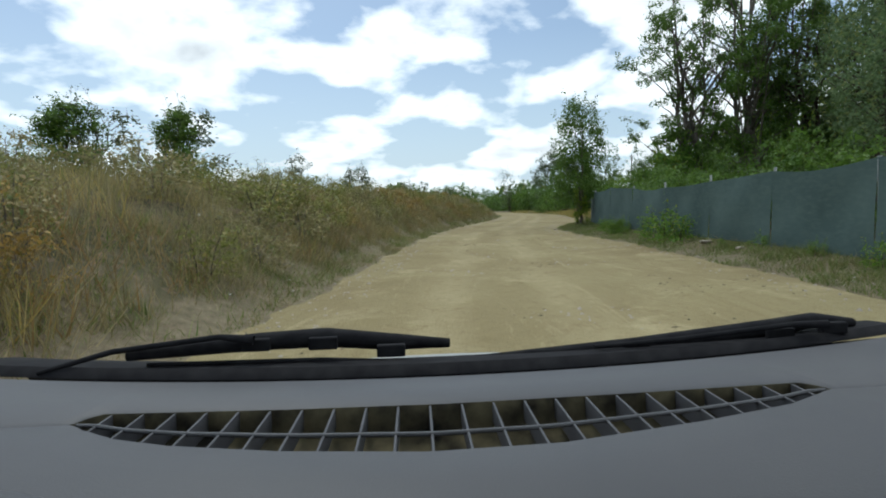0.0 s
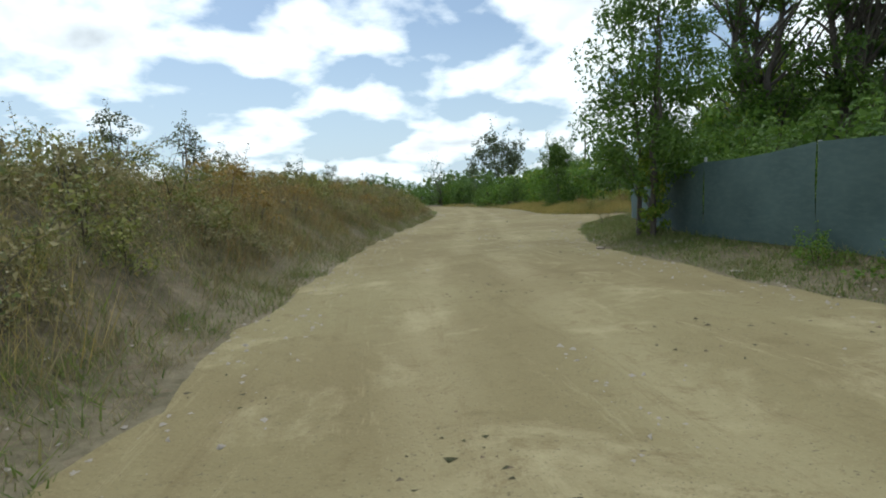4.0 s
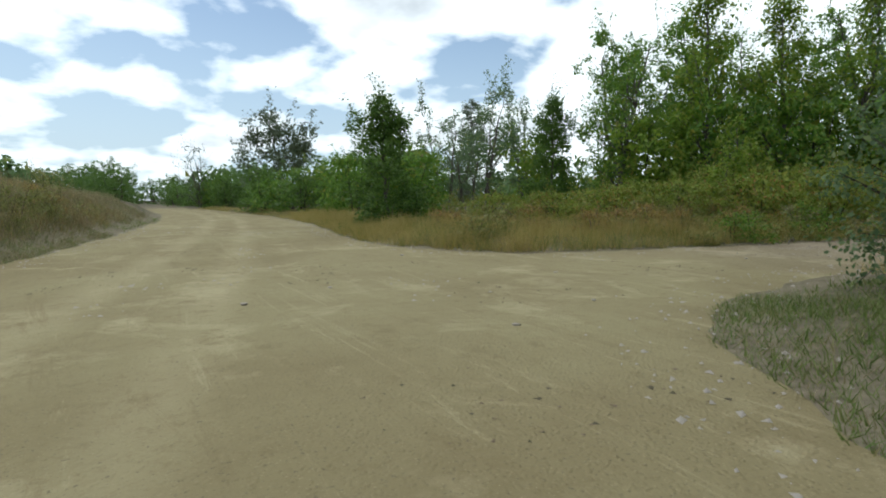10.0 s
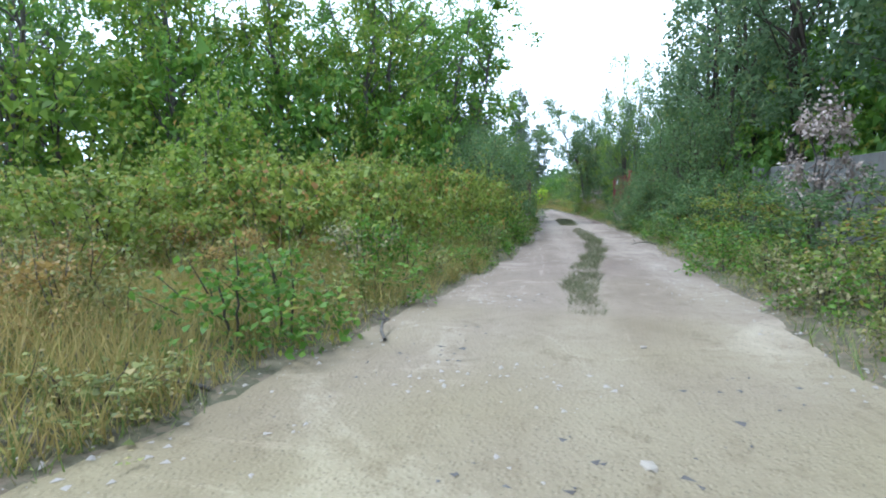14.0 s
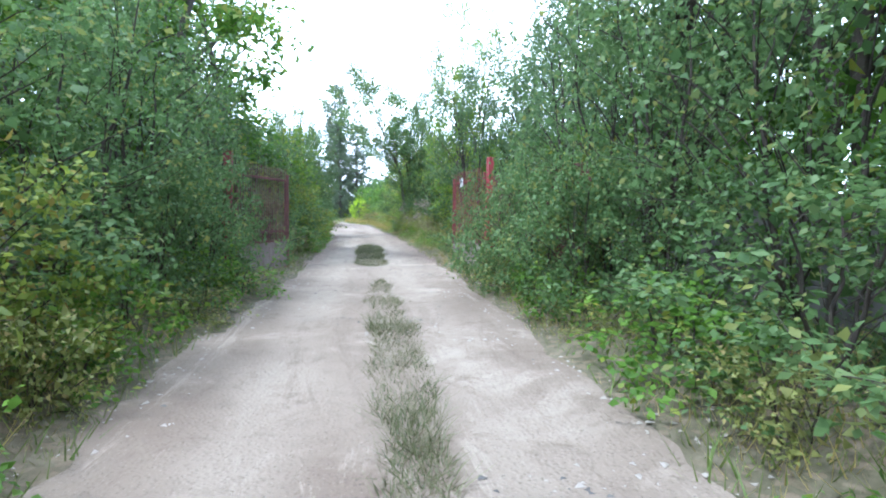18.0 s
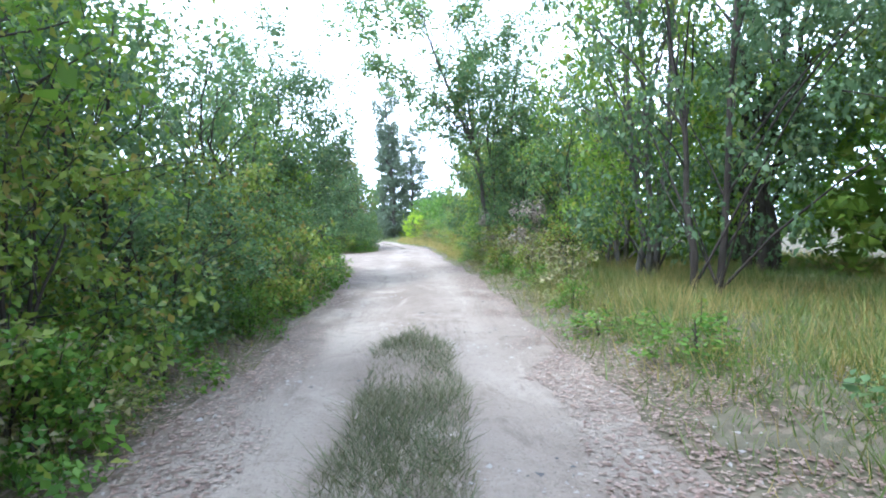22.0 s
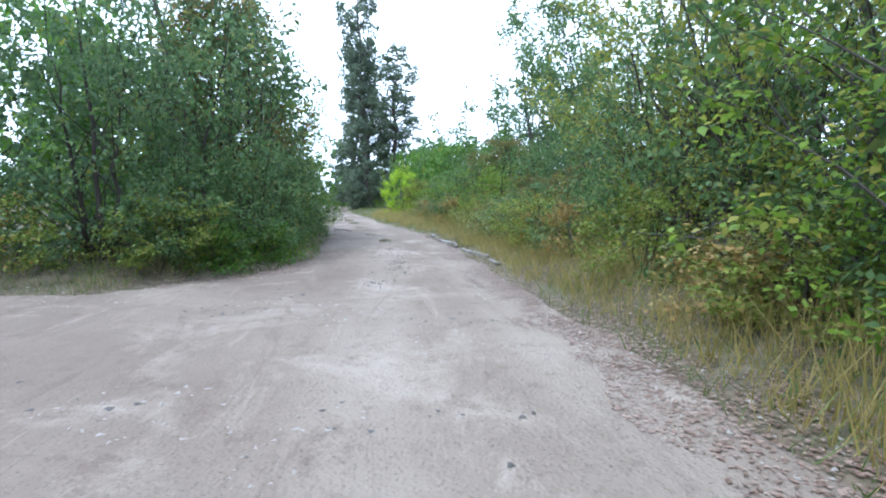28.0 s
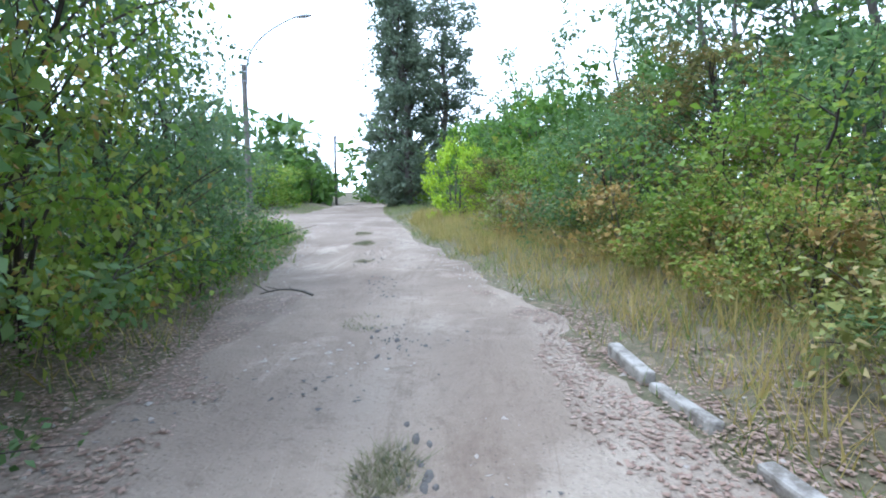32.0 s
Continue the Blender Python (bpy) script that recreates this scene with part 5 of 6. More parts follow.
FENCE = [(7.0, -9.0), (7.05, -6.0), (7.1, -3.0), (7.12, 0.0), (7.15, 3.0), (7.2, 6.0), (7.26, 9.0), (7.33, 12.0), (7.42, 15.0), (7.5, 18.2), (7.56, 21.4), (7.66, 24.6), (7.85, 27.8), (8.6, 31.2), (9.65, 33.9), (10.66, 36.53), (14.0, 37.2)]
fence = tagged(new("net_fence"), "dark green shade-net fence sagging between thin posts", "fence")
for i, (x, y) in enumerate(FENCE):
    z = gz(x, y)
    bm = bmesh.new()
    bmesh.ops.create_cone(bm, segments=10, radius1=0.035, radius2=0.032, depth=1.9, cap_ends=True, matrix=pose(x, y, z + 0.8, 1.2 * math.sin(i * 2.1), 1.5 * math.cos(i * 1.7)))
    part("post", bm, M_STEEL, fence)
for i, ((x0, y0), (x1, y1)) in enumerate(zip(FENCE, FENCE[1:])):
    n, k = 16, 9
    u, v = np.meshgrid(np.linspace(0.004, 0.996, n), np.linspace(0, 1, k), indexing="ij")
    nx_, ny_ = -(y1 - y0), (x1 - x0)
    ln = math.hypot(nx_, ny_)
    nx_, ny_ = nx_ / ln, ny_ / ln
    X, Y = x0 + (x1 - x0) * u, y0 + (y1 - y0) * u
    zb = gz(x0, y0) * (1 - u) + gz(x1, y1) * u
    top = 1.62 + 0.09 * math.sin(i * 1.3) * (1 - u) + 0.09 * math.sin((i + 1) * 1.3) * u - 0.1 * np.sin(np.pi * u) * (0.5 + 0.5 * math.sin(i * 2.2 + 1))
    billow = 0.05 * np.sin(np.pi * u) * np.sin(np.pi * v) * math.sin(i * 2.9) + 0.015 * np.sin(9 * u + 5 * v + i) + 0.05
    Z = zb + 0.02 + v * top
    P = np.stack([X + nx_ * billow, Y + ny_ * billow, Z], -1).reshape(-1, 3)
    Q = P + np.array([nx_, ny_, 0]) * 0.006
    a = (np.arange(n - 1)[:, None] * k + np.arange(k - 1)[None, :]).ravel()
    q = np.stack([a, a + k, a + k + 1, a + 1], -1)
    part_np("net_panel", np.concatenate([P, Q]), np.concatenate([q, q[:, ::-1] + n * k]), M_NET, fence, smooth=True)
bm = bmesh.new()
box(bm, (0.16, 1.5, 0.05), look((8.35, 29.9, gz(8.3, 29.9) + 1.74), (8.7, 31.6, gz(8.3, 29.9) + 1.78)) @ pose(0, 0, 0, -90), 0.008)
part("top_board", bm, M_WHITE, fence, "white board lying on the fence")

# ---- precast concrete wall ----
wall = tagged(new("concrete_wall"), "grey precast concrete panel wall, stained and overgrown", "wall")
wx = [20.4, 24.0, 27.5, 31.1, 34.7, 38.3, 41.9]
for i, x in enumerate(wx):
    z = gz(x, 38.6)
    bm = bmesh.new()
    hgt = 1.95 if x < 35.5 else 1.5
    box(bm, (0.2, 0.18, hgt + 0.2), pose(x, 38.6, z + hgt / 2 - 0.1, 0, 0.4 * math.sin(i), 0), 0.015)
    part("post", bm, M_CONCRETE, wall)
for i, (x0, x1) in enumerate(zip(wx, wx[1:])):
    z = min(gz(x0, 38.6), gz(x1, 38.6)) - 0.12
    for r in range(4 if x0 < 34 else 3):
        bm = bmesh.new()
        box(bm, (x1 - x0 - 0.17, 0.07, 0.492), pose((x0 + x1) / 2, 38.6 + 0.004 * math.sin(i * 3 + r * 5), z + 0.25 + 0.5 * r, 0.5 * math.sin(i + r * 2.0)), 0.012)
        part("panel", bm, M_CONCRETE, wall)


# ---- gate ----
def gate_leaf(hinge, tip, label, flip):
    hx, hy = hinge
    tx, ty = tip
    ln = math.hypot(tx - hx, ty - hy)
    ang = math.degrees(math.atan2(ty - hy, tx - hx))
    root = tagged(new("gate_leaf"), label, "gate", "gate leaves")
    root.matrix_basis = pose(hx, hy, 0.04, 0, 0, ang)
    paint = M_BROWN if flip < 0 else M_REDGATE
    H = 2.2 if flip < 0 else 2.3

    def piece(name, size, at, mat, bev=0.006, lab="", rot=(0, 0, 0)):
        bm = bmesh.new()
        box(bm, size, pose(*at, *rot), bev)
        return part(name, bm, mat, root, lab)

    piece("stile", (0.07, 0.06, H), (0.035, 0, H / 2), paint)
    piece("stile", (0.06, 0.06, H), (ln - 0.03, 0, H / 2), paint)
    piece("rail", (ln - 0.14, 0.045, 0.05), (ln / 2, 0, 0.66), paint)
    piece("rail", (ln - 0.14, 0.045, 0.045), (ln / 2, 0, 0.88), paint)
    piece("post_plate", (0.11, 0.02, H - 0.12), (ln - 0.06, -0.04 * flip, H / 2 - 0.06), paint)
    piece("rail", (ln - 0.14, 0.045, 0.05), (ln / 2, 0, H - 0.14), paint)
    piece("sheet_panel", (ln - 0.13, 0.012, 0.6), (ln / 2, 0.004, 0.335), M_SHEET, 0.003, "grey rust-stained sheet metal")
    nb = int(ln / (0.1 if flip < 0 else 0.155))
    for i in range(1, nb):
        x = 0.05 + (ln - 0.1) * i / nb
        bm = bmesh.new()
        box(bm, (0.036, 0.014, H - 0.56), pose(x, 0.03 * flip, 0.68 + (H - 0.56) / 2, 0.3 * math.sin(i * 3.1), 0.5 * math.sin(i * 1.9)), 0.003)
        top = max(v.co.z for v in bm.verts)
        for v in bm.verts:
            if v.co.z > top - 0.03:
                v.co.x = x + (v.co.x - x) * 0.3
        part("bar", bm, paint, root)
    return root, ln


gate_leaf((43.1, 45.98), (45.3, 45.27), "open red-brown steel gate leaf with bars over a sheet panel", -1)
leaf, ln = gate_leaf((44.1, 40.72), (46.9, 40.98), "open red steel gate leaf carrying a small white sign", 1)
bm = bmesh.new()
box(bm, (0.24, 0.008, 0.22), pose(ln - 1.0, 0.055, 2.14, 0, 9), 0.002)
sign = part("sign", bm, M_WHITE, leaf, "small white notice with a dark mark")
m = Mat("ink", 0.7, 0.2)
m.color((0.03, 0.03, 0.035))
M_INK = m.m
for dx, dz, w, h in ((0.03, 0.03, 0.09, 0.1), (-0.05, -0.07, 0.08, 0.015), (-0.04, -0.1, 0.1, 0.012)):
    bm = bmesh.new()
    box(bm, (w, 0.003, h), pose(ln - 1.0 + dx, 0.062, 2.14 + dz, 0, 9))
    part("mark", bm, M_INK, sign)

post = tagged(new("gate_post"), "bright red steel gate post made of two beams", "post", "gate posts")
for dx in (-0.09, 0.07):
    bm = bmesh.new()
    box(bm, (0.11, 0.12, 2.75 - abs(dx)), pose(43.93 + dx, 40.66, 1.32, 0.4, 0.3 * dx), 0.01)
    part("beam", bm, M_RED, post)
post = tagged(new("gate_post"), "dark rusty steel gate post, leaning slightly", "post", "gate posts")
bm = bmesh.new()
box(bm, (0.16, 0.16, 2.6), pose(42.95, 46.1, 1.25, 1.2, 1.0), 0.012)
part("beam", bm, M_REDGATE, post)
for i, (x0, y0, x1, y1) in enumerate(((43.75, 40.6, 41.95, 40.3), (41.93, 40.3, 40.0, 39.95))):
    sheet = tagged(new("sheet_fence_panel"), "rust-red sheet metal fence panel behind leaves", "fence", "sheet fence panels")
    a = math.degrees(math.atan2(y1 - y0, x1 - x0))
    l2 = math.hypot(x1 - x0, y1 - y0)
    bm = bmesh.new()
    box(bm, (l2 - 0.02, 0.015, 1.95), pose((x0 + x1) / 2, (y0 + y1) / 2, 1.2, 0, 0, a), 0.003)
    part("sheet", bm, M_DARKRED, sheet)
    bm = bmesh.new()
    box(bm, (l2 - 0.02, 0.05, 0.06), pose((x0 + x1) / 2, (y0 + y1) / 2, 2.2, 0, 0, a), 0.005)
    part("top_rail", bm, M_DARKRED, sheet)


# ---- lamps and poles ----
def street_lamp(x, y, hgt, turn):
    root = tagged(new("street_lamp"), "old street lamp with a curved steel arm on a dark pole", "street lamp", "street lamps")
    v, f = tube([(0, 0, z) for z in np.linspace(0, hgt, 6)], np.linspace(0.15, 0.1, 6), 10)
    part_np("pole", v, f, M_WOOD, root, smooth=True)
    t = np.linspace(0, 1, 14)
    arm = np.c_[0.1 + 2.2 * t ** 2.2, 0 * t, hgt - 0.8 + 2.9 * t ** 0.75]
    v, f = tube(arm, np.full(14, 0.045), 8)
    part_np("arm", v, f, M_STEEL, root, smooth=True)
    bm = bmesh.new()
    bmesh.ops.create_uvsphere(bm, u_segments=16, v_segments=10, radius=1, matrix=pose(2.6, 0, hgt + 2.12, 0, -8) @ Matrix.Diagonal((0.36, 0.13, 0.085, 1)))
    part("lamp_head", bm, M_STEEL, root)
    for z in (hgt - 0.7, hgt - 0.3):
        bm = bmesh.new()
        bmesh.ops.create_cone(bm, segments=12, radius1=0.135, radius2=0.135, depth=0.05, cap_ends=True, matrix=pose(0, 0, z))
        part("clamp", bm, M_STEEL, root)
    v, f = tube([(0.08, 0, hgt - 1.1), (0.35, 0, hgt - 0.95), (0.6, 0, hgt - 0.85)], [0.025, 0.025, 0.02], 6)
    part_np("bracket", v, f, M_STEEL, root)
    root.matrix_basis = pose(x, y, gz(x, y) - 0.1, 0, 0, turn)
    return root


street_lamp(108.9, 53.2, 6.9, -80)
street_lamp(139.0, 55.6, 6.9, -80)


def utility_pole(x, y, hgt, turn):
    root = tagged(new("utility_pole"), "weathered wooden utility pole with a short crossarm", "pole", "utility poles")
    v, f = tube([(0.01 * z * math.sin(z), 0, z) for z in np.linspace(0, hgt, 7)], np.linspace(0.16, 0.11, 7), 10)
    part_np("pole", v, f, M_WOOD, root, smooth=True)
    bm = bmesh.new()
    box(bm, (0.9, 0.08, 0.1), pose(0.12, 0.12, hgt - 0.35, 0, 3), 0.01)
    part("crossarm", bm, M_WOOD, root)
    for dx in (-0.25, 0.12, 0.5):
        bm = bmesh.new()
        bmesh.ops.create_cone(bm, segments=10, radius1=0.035, radius2=0.045, depth=0.14, cap_ends=True, matrix=pose(dx, 0.12, hgt - 0.22))
        part("insulator", bm, M_WHITE, root)
    root.matrix_basis = pose(x, y, gz(x, y) - 0.1, 0, 0, turn)


utility_pole(78.2, 52.4, 7.4, -70)
utility_pole(31.4, 90.1, 9.2, 20)

tower = tagged(new("brick_tower"), "square red brick tower far behind the trees", "tower")
bm = bmesh.new()
box(bm, (4.6, 4.6, 15.6), pose(87, 195, 7.8, 0, 0, 20), 0.05)
part("wall", bm, M_BRICK, tower)
bm = bmesh.new()
box(bm, (5.1, 5.1, 0.7), pose(87, 195, 15.95, 0, 0, 20), 0.05)
part("cornice", bm, M_BRICK, tower)
bm = bmesh.new()
box(bm, (3.6, 3.6, 0.5), pose(87, 195, 16.5, 0, 0, 20), 0.05)
part("roof", bm, M_CONCRETE, tower)


# ---- kerb stones, stones, gravel, litter, sticks ----
kerb = tagged(new("kerb"), "broken pale concrete kerb half buried beside the track", "kerb", kind="structure")
xk = 81.0
i = 0
while xk < 89:
    l2 = 0.75 + 0.2 * math.sin(i * 2.3)
    yk = np.interp(xk, [79, 82.4, 85.3, 88.5, 92], [42.2, 42.42, 42.78, 43.1, 43.5])
    bm = bmesh.new()
    box(bm, (l2, 0.1, 0.2), pose(xk + l2 / 2, yk - 0.02, -0.02 + 0.03 * math.sin(i * 1.7), 5 * math.sin(i * 2.0), 2 * math.sin(i * 3.0), 6 + 3 * math.sin(i * 1.3)), 0.02)
    part("kerb_stone", bm, M_KERB, kerb)
    xk += l2 + (0.05 if i % 3 else 0.4)
    i += 1


def stone_mesh(seed):
    rng = np.random.default_rng(seed)
    bm = bmesh.new()
    bmesh.ops.create_icosphere(bm, subdivisions=1, radius=0.5)
    for v in bm.verts:
        v.co *= rng.uniform(0.75, 1.15)
        v.co.z *= 0.6
    me = bpy.data.meshes.new("stone")
    bm.to_mesh(me)
    bm.free()
    me.materials.append(M_STONE)
    return me


STONES = [stone_mesh(q) for q in range(5)]
rng = np.random.default_rng(77)
for i, (x, y, s) in enumerate(((7.0, 14.4, 0.42), (6.9, 12.6, 0.3), (6.6, 16.6, 0.16), (6.2, 24.6, 0.22), (7.3, 28.0, 0.24), (6.1, 29.4, 0.3), (6.9, 31.6, 0.16), (-0.9, 27.5, 0.14), (0.2, 33.5, 0.2), (1.0, 36.4, 0.22), (8.0, 45.4, 0.12),
                               (10.2, 42.7, 0.1), (12.0, 43.4, 0.1), (11.2, 44.6, 0.09), (9.4, 46.3, 0.1), (13.3, 45.6, 0.1), (20.2, 44.4, 0.12), (18.4, 45.2, 0.1), (22.5, 44.0, 0.08), (12.2, 49.6, 0.12), (-1.6, 14.0, 0.12), (-1.9, 16.5, 0.12), (5.2, 33.4, 0.13), (7.3, 36.2, 0.16))):
    ob = tagged(new("stone", STONES[i % 5]), "pale loose stone at the edge of the road", "stone", "loose stones")
    dd = road_dist(np.array([x]), np.array([y]))
    z = float(road_height(np.array([x]), np.array([y]), dd)[0][0]) if dd[0] > 0 else gz(x, y)
    ob.matrix_basis = pose(x, y, z + 0.06 * s, 0, 0, i * 47) @ Matrix.Diagonal((s, s * 0.8, s * 0.55, 1))


def scatter_solid(name, label, cat, seed, n, box_, keep, size, material, flat, thin=False):
    """Many small crumbs joined in one mesh."""
    rng = np.random.default_rng(seed)
    x, y = rng.uniform(box_[0], box_[1], n), rng.uniform(box_[2], box_[3], n)
    d = road_dist(x, y)
    k = keep(x, y, d)
    x, y, d = x[k], y[k], d[k]
    n = len(x)
    z = np.where(d > 0.1, road_height(x, y, d)[0] + 0.002, height(x, y, d) + 0.01)
    s = size * rng.uniform(0.4, 1.6, n) ** 1.3
    base = np.array([(1, 0, 0), (-0.3, 0.9, 0), (-0.5, -0.8, 0), (0.1, 0.1, flat), (0.1, 0.1, -flat)])
    a = rng.uniform(0, 6.28, n)
    c, sn = np.cos(a), np.sin(a)
    b = base[None] * (1 + 0.4 * rng.normal(size=(n, 5, 1))) * s[:, None, None]
    v = np.stack([b[..., 0] * c[:, None] - b[..., 1] * sn[:, None] + x[:, None], b[..., 0] * sn[:, None] + b[..., 1] * c[:, None] + y[:, None], b[..., 2] + z[:, None]], -1).reshape(-1, 3)
    t = np.array([(0, 1, 3), (1, 2, 3), (2, 0, 3), (1, 0, 4), (2, 1, 4), (0, 2, 4)])
    t = t[:3] if thin else t
    f = (np.arange(n)[:, None, None] * 5 + t[None]).reshape(-1, 3)
    return tagged(new(name, mesh_np(name, v, f, material)), label, cat, kind="stuff")


scatter_solid("gravel", "loose pale gravel along the edges of the wide road", "gravel", 1, 26000, (-4, 20, -3, 70), lambda x, y, d: (d > -0.7) & ((d < 0.9) | (wave(x, y, 0.45, 6.0) > 0.55)), 0.022, M_STONE, 0.6, True)
scatter_solid("track_gravel", "crumbs of stone on the dusty track", "gravel", 2, 30000, (19, 110, 40, 50), lambda x, y, d: (d > -0.5) & ((d < 0.45) | (wave(x, y, 0.6, 6.0) > 0.45)), 0.016, M_STONE, 0.5, True)
rng = np.random.default_rng(3)
n = 380000
x, y = rng.uniform(46, 92, n), rng.uniform(39.3, 48.8, n)
d = road_dist(x, y)
k = (d < 0.65) & (d > -2.2) & (rng.random(n) < (1.0 - np.abs(d + 0.35) / 1.9)) & (wave(x, y, 0.5, 1.0) + 0.6 * wave(x, y, 1.7, 3.0) > -0.55 + 0.8 * np.maximum(d, 0))
x, y, d = x[k], y[k], d[k]
pos = np.c_[x, y, np.where(d > 0.05, road_height(x, y, d)[0] + 0.01, height(x, y, d) + 0.02)]
v, f = leaves(rng, pos, np.tile([0.0, 0.0, 2.6], (len(x), 1)), 0.04, 0.7, 0.25, True)
tagged(new("leaf_litter", mesh_np("leaf_litter", v, f, M_LITTER)), "brown dead leaves lying beside the track", "leaves", kind="stuff")
scatter_solid("bank_blossom", "tiny white blossoms among the roadside weeds", "flowers", 4, 420, (-8, 8, 4, 50), lambda x, y, d: (d < -0.6) & (d > -4) & ((x < 0) | ((y > 20) & (y < 25))), 0.035, M_PETAL, 0.4)


def stick(x, y, ln, turn, seed):
    rng = np.random.default_rng(seed)
    t = np.linspace(0, 1, 6)
    p = np.c_[t * ln, rng.normal(size=6) * 0.05 * ln, 0.03 + 0.10 * ln * np.sin(np.pi * t)]
    pieces = [tube(p, 0.014 * (1 - 0.7 * t) + 0.004, 6)]
    for j in (2, 3, 4):
        e = p[j] + np.array([rng.uniform(0.1, 0.25) * ln, rng.uniform(-0.25, 0.25) * ln, rng.uniform(0.02, 0.2) * ln])
        pieces.append(tube(np.linspace(p[j], e, 3), [0.008, 0.006, 0.003], 5))
    v, f = join(pieces)
    ob = new("stick", mesh_np("stick", v, f, M_BARK, True))
    tagged(ob, "dry fallen stick with a few twigs", "stick", "fallen sticks")
    ob.matrix_basis = pose(x, y, max(gz(x, y), 0.0), 0, 0, turn)


for i, (x, y, ln, turn) in enumerate(((20.9, 47.3, 0.8, 100), (22.4, 46.4, 0.9, 20), (19.7, 48.0, 1.1, 60), (21.5, 49.6, 1.4, 140), (33.6, 41.6, 0.7, 100), (91.6, 46.1, 0.7, 80), (65.5, 47.2, 2.0, 200), (68.6, 47.4, 1.6, 20))):
    stick(x, y, ln, turn, i)

# low plants at the edges
for x, y, h, w in ((6.9, 15.9, 0.75, 1.5), (7.0, 17.0, 0.85, 1.6), (7.0, 18.1, 0.7, 1.4), (6.9, 22.4, 0.5, 1.2), (7.1, 8.0, 0.5, 1.2)):
    plant("weed", x, y, h, w)
rng = np.random.default_rng(9)
for i in range(26):
    y = rng.uniform(3, 27)
    plant("weed", 6.75 + rng.uniform(-0.15, 0.3) + 0.01 * y, y, rng.uniform(0.2, 0.5))
for i in range(22):
    x = rng.uniform(71, 101)
    yr = np.interp(x, [p[0] for p in MAIN_RIGHT[12:]], [p[1] for p in MAIN_RIGHT[12:]])
    plant(("oliveweed", "rustweed", "oliveweed", "scrub")[i % 4], x, yr - rng.uniform(1.0, 3.4), rng.uniform(0.6, 1.2), rng.uniform(1.2, 2.2))
# brambles and rusty weeds behind the kerb
for i in range(26):
    x = 82.5 + 0.62 * i + rng.uniform(-0.3, 0.3)
    yr = np.interp(x, [p[0] for p in MAIN_RIGHT[12:]], [p[1] for p in MAIN_RIGHT[12:]])
    h = rng.uniform(0.7, 1.3)
    plant(("briarb", "oliveweed", "rustweed")[i % 3], x, yr - rng.uniform(1.5, 2.9), h, h * rng.uniform(1.4, 2.0))
for x, y, h, w in ((86.2, 39.0, 2.2, 2.6), (89.2, 39.2, 1.9, 2.6), (92.6, 39.6, 2.0, 2.8), (97.0, 40.6, 2.4, 3.0), (103.0, 42.4, 2.2, 2.8)):
    plant("bronze", x, y, h, w)
for i in range(30):
    x = rng.uniform(20, 70)
    north = rng.random() < 0.5
    yr = np.interp(x, [20, 28, 35, 50, 62, 70], [47.4, 45.75, 45.2, 44.95, 45.3, 46.8]) + rng.uniform(0.5, 1.3) if north else np.interp(x, [20, 32, 48, 70], [42.5, 41.7, 41.4, 42.0]) - rng.uniform(0.4, 1.1)
    if 42.5 < x < 48.5:
        continue
    plant("weed" if rng.random() < 0.7 else "scrub", x, yr, rng.uniform(0.4, 1.0))
for i in range(26):
    y = rng.uniform(2, 50)
    xl = np.interp(y, [p[1] for p in MAIN_LEFT], [p[0] for p in MAIN_LEFT])
    plant("scrub", xl - rng.uniform(0.8, 5.5), y, rng.uniform(0.35, 0.7))
for x, y, h in ((15.5, 40.8, 0.9), (13.2, 39.6, 0.8), (12.0, 37.4, 0.8), (16.8, 41.6, 1.1), (9.6, 36.9, 0.5), (60.5, 40.4, 1.2), (63.0, 40.6, 1.0), (57.5, 40.3, 0.9), (66.5, 40.9, 1.0)):
    plant("scrub", x, y, h)
for i in range(190):
    y = rng.uniform(0, 66)
    back = rng.uniform(0.0, 1.0) ** 1.3
    xl = np.interp(y, [p[1] for p in MAIN_LEFT], [p[0] for p in MAIN_LEFT])
    patch = math.sin(y * 0.45) + math.sin(y * 0.17 + 2.0) + rng.normal() * 0.5
    kind = "rustweed" if patch > 0.8 else "oliveweed" if patch > -0.9 else "scrub"
    h = rng.uniform(0.6, 1.25) * (0.75 + 0.35 * back)
    plant(kind, xl - 1.1 - 6.5 * back, y, h, h * rng.uniform(1.5, 2.4))
# scrub and weeds in the grass of the junction island
for i in range(30):
    x = rng.uniform(14.5, 27)
    yl = np.interp(x, [13.7, 14.9, 17, 20, 25, 28.4], [50.2, 48.8, 48.0, 47.4, 46.4, 45.75])
    plant(("rustweed", "oliveweed", "rustweed")[i % 3], x, yl + rng.uniform(1.4, 5.5), rng.uniform(0.5, 1.0), rng.uniform(1.1, 2.0))
